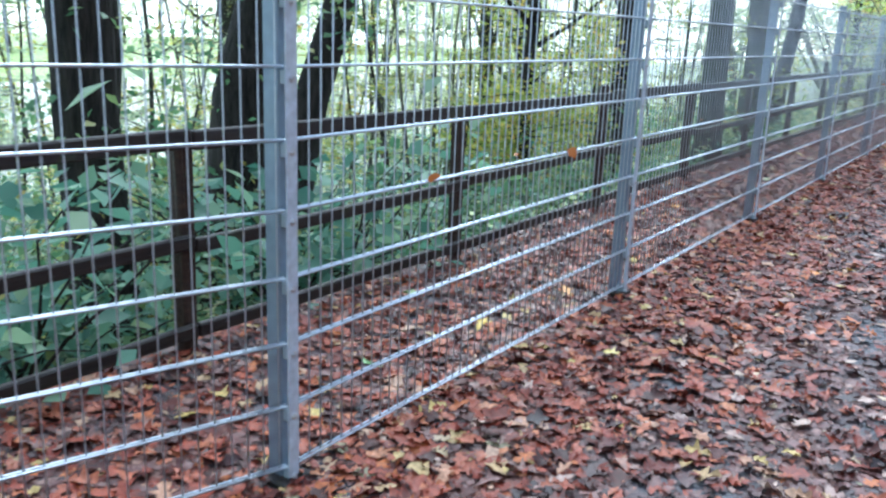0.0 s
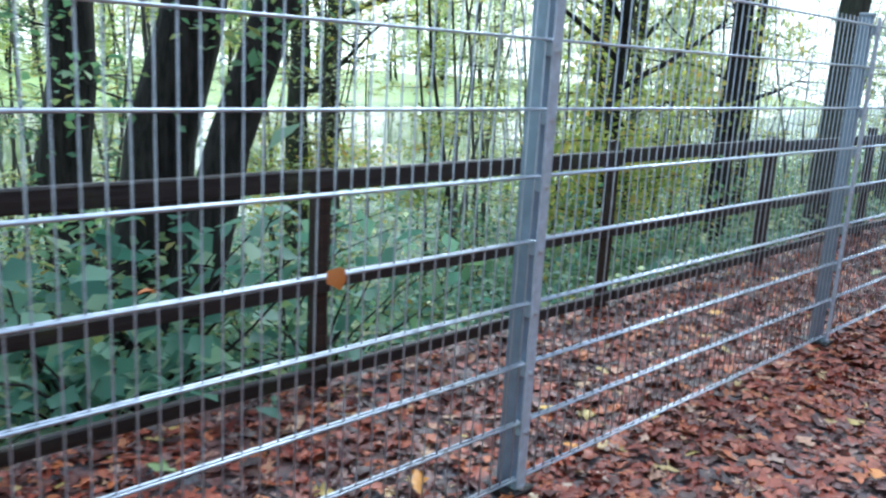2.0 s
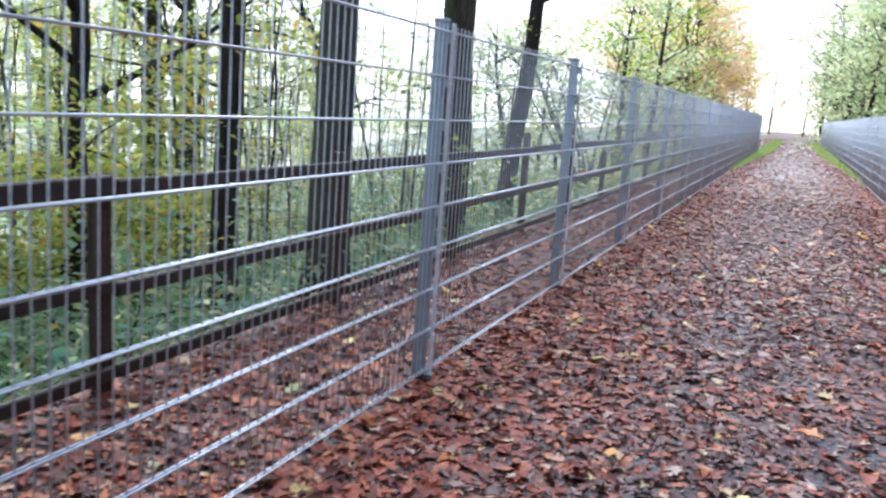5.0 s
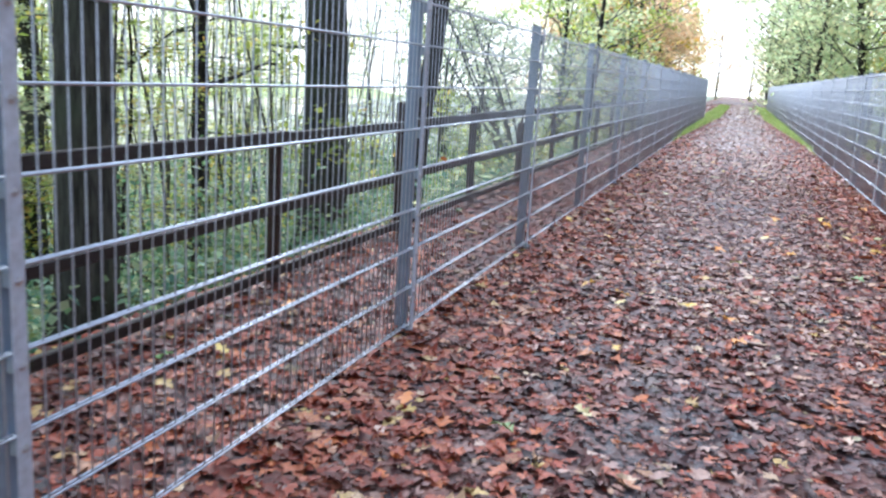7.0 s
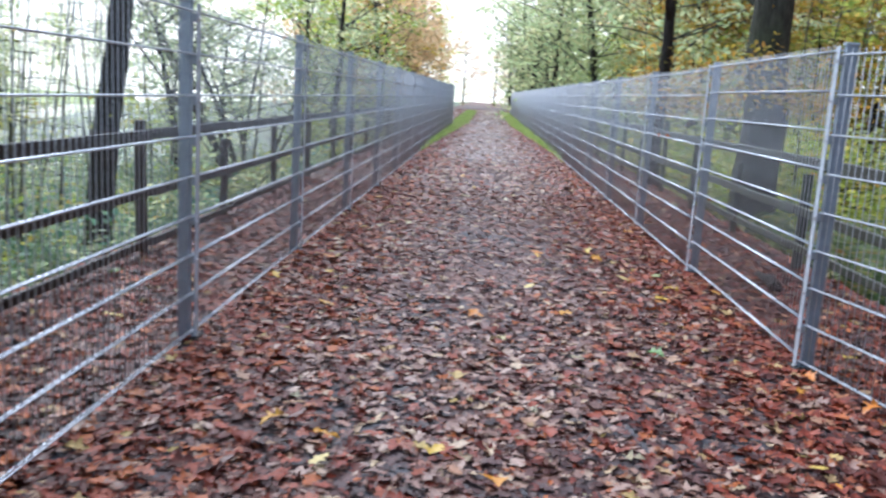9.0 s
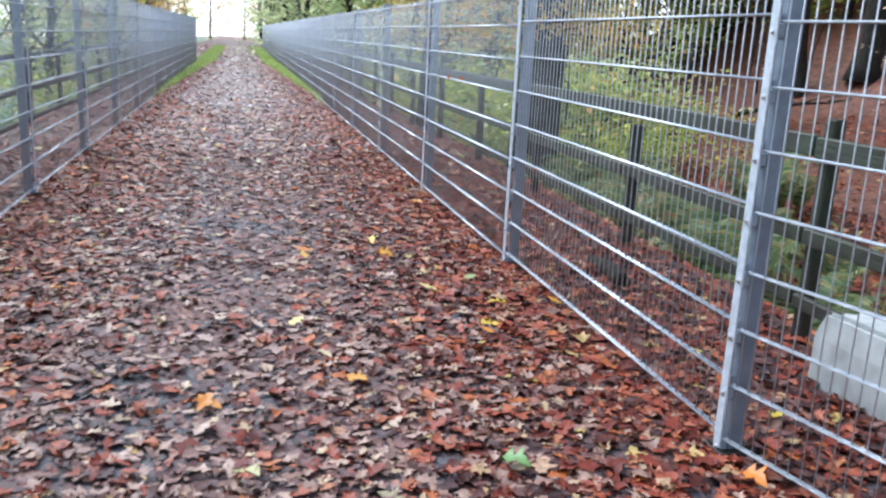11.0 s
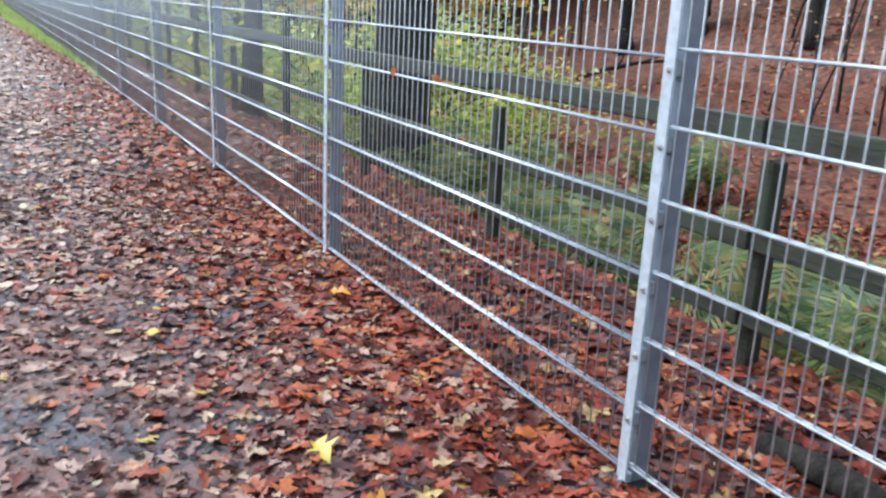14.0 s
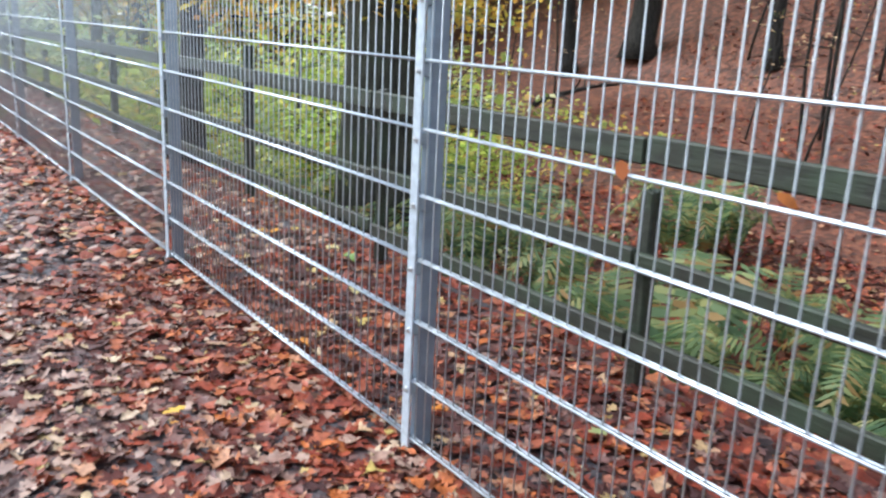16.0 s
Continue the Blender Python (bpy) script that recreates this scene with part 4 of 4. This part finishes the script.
# ---- small things by the fence ----
def concrete_block():
    rng = random.Random(3)
    bm = block(-0.13, -0.26, -0.15, 0.13, 0.26, 0.32, 0.0, 0.0, rng, 3)
    for v in bm.verts:
        if v.co.z > 0.3:
            v.co.x *= 0.82
            v.co.y *= 0.82
        v.co += Vector((rng.uniform(-0.006, 0.006), rng.uniform(-0.006, 0.006), rng.uniform(-0.006, 0.006)))
    bmesh.ops.bevel(bm, geom=[e for e in bm.edges if e.calc_face_angle(0) > 0.8], offset=0.02, segments=2, affect='EDGES')
    ob = part("concrete_block", bm, CONCRETE, at=pose(2.56, 14.86, 0, 0, 0, 4))
    tagged(ob, "pale grey concrete block on the leafy strip", "concrete block")


def log():
    rng = random.Random(6)
    sh = Shape()
    pts = [(0.03 * math.sin(3 * t), t * 0.55, 0.045 + 0.012 * math.sin(5 * t)) for t in np.linspace(0, 1, 10)]
    sh.tube(pts, [0.052 * (0.9 + 0.1 * math.sin(4 * t)) for t in np.linspace(0, 1, 10)], 12, 0.08, rng)
    ob = part("log", sh, BARK_DARK, at=pose(2.2, 16.5, -0.02, 0, 0, -4), smooth=True)
    tagged(ob, "short dark mossy log lying in fallen leaves", "log")


def fallen_branch():
    rng = random.Random(8)
    z = height(13.5, 31.5)
    r = root("fallen_branch", pose(13.5, 31.5, z), "dark forked dead branch fallen on the hillside", "branch")
    main = limb_path((-1.6, -0.5, 0.25), (1, 0.25, 0.25), 4.2, 9, rng, 0.14, 0.0)
    sh = Shape()
    sh.tube(main, [0.07 * (1 - 0.7 * i / 9) for i in range(10)], 7)
    part("stem", sh, BARK_DARK, r, smooth=True)
    for q in (2, 3, 4, 5, 6, 7):
        w = rng.uniform(0, 2 * math.pi)
        tw = limb_path(main[q], (math.cos(w), math.sin(w), rng.uniform(-0.3, 0.6)), 1.3, 4, rng, 0.3, 0.0)
        sh = Shape()
        sh.tube(tw, [0.028, 0.022, 0.016, 0.01, 0.004], 5)
        part("twig", sh, BARK_DARK, r)


concrete_block()
log()
fallen_branch()


# ---- grass verges at the far end ----
def grass():
    nr = np.random.RandomState(90)
    n = 30000
    y = 29 + 52 * nr.uniform(0, 1, n) ** 0.8
    s = np.where(nr.uniform(0, 1, n) < 0.5, -1.0, 1.0)
    wide = 0.04 + 0.6 * np.clip((y - 31) / 20, 0, 1)
    x = np.where(s < 0, XL, XR) - s * (-0.12 + (wide + 0.1) * nr.uniform(0, 1, n) ** 1.2)
    hgt = nr.uniform(0.06, 0.22, n)
    w = nr.uniform(0, 2 * math.pi, n)
    lean = nr.normal(0, 0.05, (n, 2))
    base = np.stack([x, y, np.full(n, -0.02)], 1)
    d = np.stack([np.cos(w), np.sin(w), np.zeros(n)], 1) * 0.009
    top = base + np.stack([lean[:, 0], lean[:, 1], hgt], 1)
    verts = np.stack([base - d, base + d, top], 1).reshape(-1, 3)
    faces = np.arange(n * 3).reshape(-1, 3)
    ob = new("grass", mesh_from("grass", verts, faces, GRASS))
    tagged(ob, "bright green grass along the path edges", "grass", kind="stuff")


grass()


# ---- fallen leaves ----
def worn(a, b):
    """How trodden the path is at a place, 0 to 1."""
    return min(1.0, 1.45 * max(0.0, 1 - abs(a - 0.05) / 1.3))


def fall(name, n, x0, x1, y0, y1, size, seed, ground, label, thin=0.0, tilt=0.3, lift=0.03, faded=0.0, old_mat=FADED, outline=SIMPLE_LEAF):
    nr = np.random.RandomState(seed)
    x, y = nr.uniform(x0, x1, n), nr.uniform(y0, y1, n)
    kind = np.zeros(n, int)
    if thin:
        keep = []
        for k, (a, b) in enumerate(zip(x, y)):
            w = worn(a, b)
            q = noise.noise(Vector((a * 0.9, b * 0.45, 4.4))) + 0.5 * noise.noise(Vector((a * 2.3, b * 1.6, 8.8)))
            keep.append(nr.uniform() > thin * w * (0.75 + 0.9 * q))
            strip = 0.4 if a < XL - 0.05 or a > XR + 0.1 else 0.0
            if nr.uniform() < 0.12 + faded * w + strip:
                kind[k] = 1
            # A few tan leaves anywhere; the growing share farther on paints haze in.
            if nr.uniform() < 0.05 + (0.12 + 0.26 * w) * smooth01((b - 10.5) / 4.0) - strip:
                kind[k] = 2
        keep = np.array(keep)
        x, y, kind = x[keep], y[keep], kind[keep]
    z = np.array([ground(a, b) for a, b in zip(x, y)])
    pts = np.stack([x, y, z], 1)
    v, f = litter(pts[kind == 0], size, nr, tilt, lift, outline)
    tagged(new(name, mesh_from(name, v, f, LITTER)), label, "fallen leaves", kind="stuff")
    if (kind == 1).any():
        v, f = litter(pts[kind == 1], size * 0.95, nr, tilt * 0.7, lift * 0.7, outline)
        tagged(new("trodden_leaves", mesh_from("trodden_leaves", v, f, old_mat)), "faded trodden leaves, far ones pale with painted glare", "fallen leaves", kind="stuff")
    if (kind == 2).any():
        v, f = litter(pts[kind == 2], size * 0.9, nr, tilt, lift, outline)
        tagged(new("pale_leaves", mesh_from("pale_leaves", v, f, PALE)), "pale tan leaves, more farther on as painted haze", "fallen leaves", kind="stuff")


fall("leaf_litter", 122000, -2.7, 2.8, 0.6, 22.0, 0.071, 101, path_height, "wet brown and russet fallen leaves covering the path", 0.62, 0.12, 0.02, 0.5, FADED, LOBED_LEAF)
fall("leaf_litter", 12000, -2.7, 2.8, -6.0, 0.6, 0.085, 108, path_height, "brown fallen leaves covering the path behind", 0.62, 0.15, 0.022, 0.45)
# From here on paler leaves paint in the glare of the far path.
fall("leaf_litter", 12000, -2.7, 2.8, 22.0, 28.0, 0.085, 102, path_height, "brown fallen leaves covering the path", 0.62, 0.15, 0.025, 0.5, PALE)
fall("leaf_litter", 32000, -2.7, 2.8, 28.0, 48.0, 0.085, 109, path_height, "brown fallen leaves covering the far path", 0.6, 0.15, 0.025, 0.75, FAR_GLARE)
fall("leaf_litter", 14000, -2.7, 2.8, 48.0, 90.0, 0.13, 103, path_height, "pale brown fallen leaves on the distant path", 0.5, 0.2, 0.03, 0.88, FAR_GLARE)
fall("leaf_litter", 34000, 2.8, 9.0, 13.0, 30.0, 0.085, 104, height, "russet fallen leaves on the bank beyond the railing", 0.0, 0.2)
fall("leaf_litter", 12000, 9.0, 26.0, 16.0, 32.0, 0.10, 105, height, "russet fallen leaves on the hillside", 0.0, 0.15)
fall("leaf_litter", 26000, 2.8, 30.0, -8.0, 16.5, 0.10, 107, height, "russet fallen leaves on the open slope", 0.0, 0.2)
fall("leaf_litter", 9000, -4.0, -2.7, -1.0, 26.0, 0.075, 106, height, "brown fallen leaves at the edge of the bank", 0.0, 0.2)


def crumbs(n, seed):
    """Trodden scraps of leaf in the middle of the path."""
    nr = np.random.RandomState(seed)
    x, y = nr.uniform(-1.5, 1.6, n), nr.uniform(-0.5, 26, n)
    z = np.array([path_height(a, b) + 0.003 for a, b in zip(x, y)])
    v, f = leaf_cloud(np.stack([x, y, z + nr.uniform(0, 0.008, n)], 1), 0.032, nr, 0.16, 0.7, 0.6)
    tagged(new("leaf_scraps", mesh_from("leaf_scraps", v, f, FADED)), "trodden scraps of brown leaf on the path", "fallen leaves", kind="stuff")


crumbs(60000, 133)


def bright_leaves():
    nr = np.random.RandomState(120)
    shapes = []
    for k in range(6):
        v, f = litter(np.zeros((1, 3)), 0.08, nr, 0.1, 0.012, LOBED_LEAF)
        shapes.append(mesh_from("leaf", v, f, BRIGHT))
    for i in range(190):
        x, y = nr.uniform(-2.5, 2.6), nr.uniform(0.5, 25.0)
        ob = new("leaf", shapes[i % 6])
        ob.parent = PATH_OB
        ob.matrix_basis = pose(x, y, path_height(x, y) + 0.035, nr.uniform(-14, 14), nr.uniform(-14, 14), nr.uniform(0, 360))


bright_leaves()


def caught_leaves():
    """A few dead leaves hanging in the wires."""
    nr = np.random.RandomState(140)
    for x, y, z, size in ((XL + 0.02, 2.92, 0.88, 0.085), (XL + 0.02, 3.39, 0.84, 0.06), (XL + 0.02, 2.35, 0.86, 0.05), (XL + 0.02, 5.15, 0.88, 0.05), (XL + 0.02, 12.1, 0.87, 0.05),
                          (XR - 0.02, 18.35, 1.07, 0.06), (XR - 0.02, 18.75, 1.06, 0.05), (XR - 0.02, 18.1, 0.87, 0.04), (XR - 0.02, 16.6, 0.66, 0.05)):
        v, f = litter(np.zeros((1, 3)), size * 0.75, nr, 0.3, 0.006)
        ob = new("leaf", mesh_from("leaf", v, f, CAUGHT))
        ob.matrix_basis = pose(x, y, z, nr.uniform(30, 80), nr.uniform(-30, 30), nr.uniform(0, 360))
        tagged(ob, "dead orange leaf caught in the fence wires", "leaf", "caught leaves")


caught_leaves()
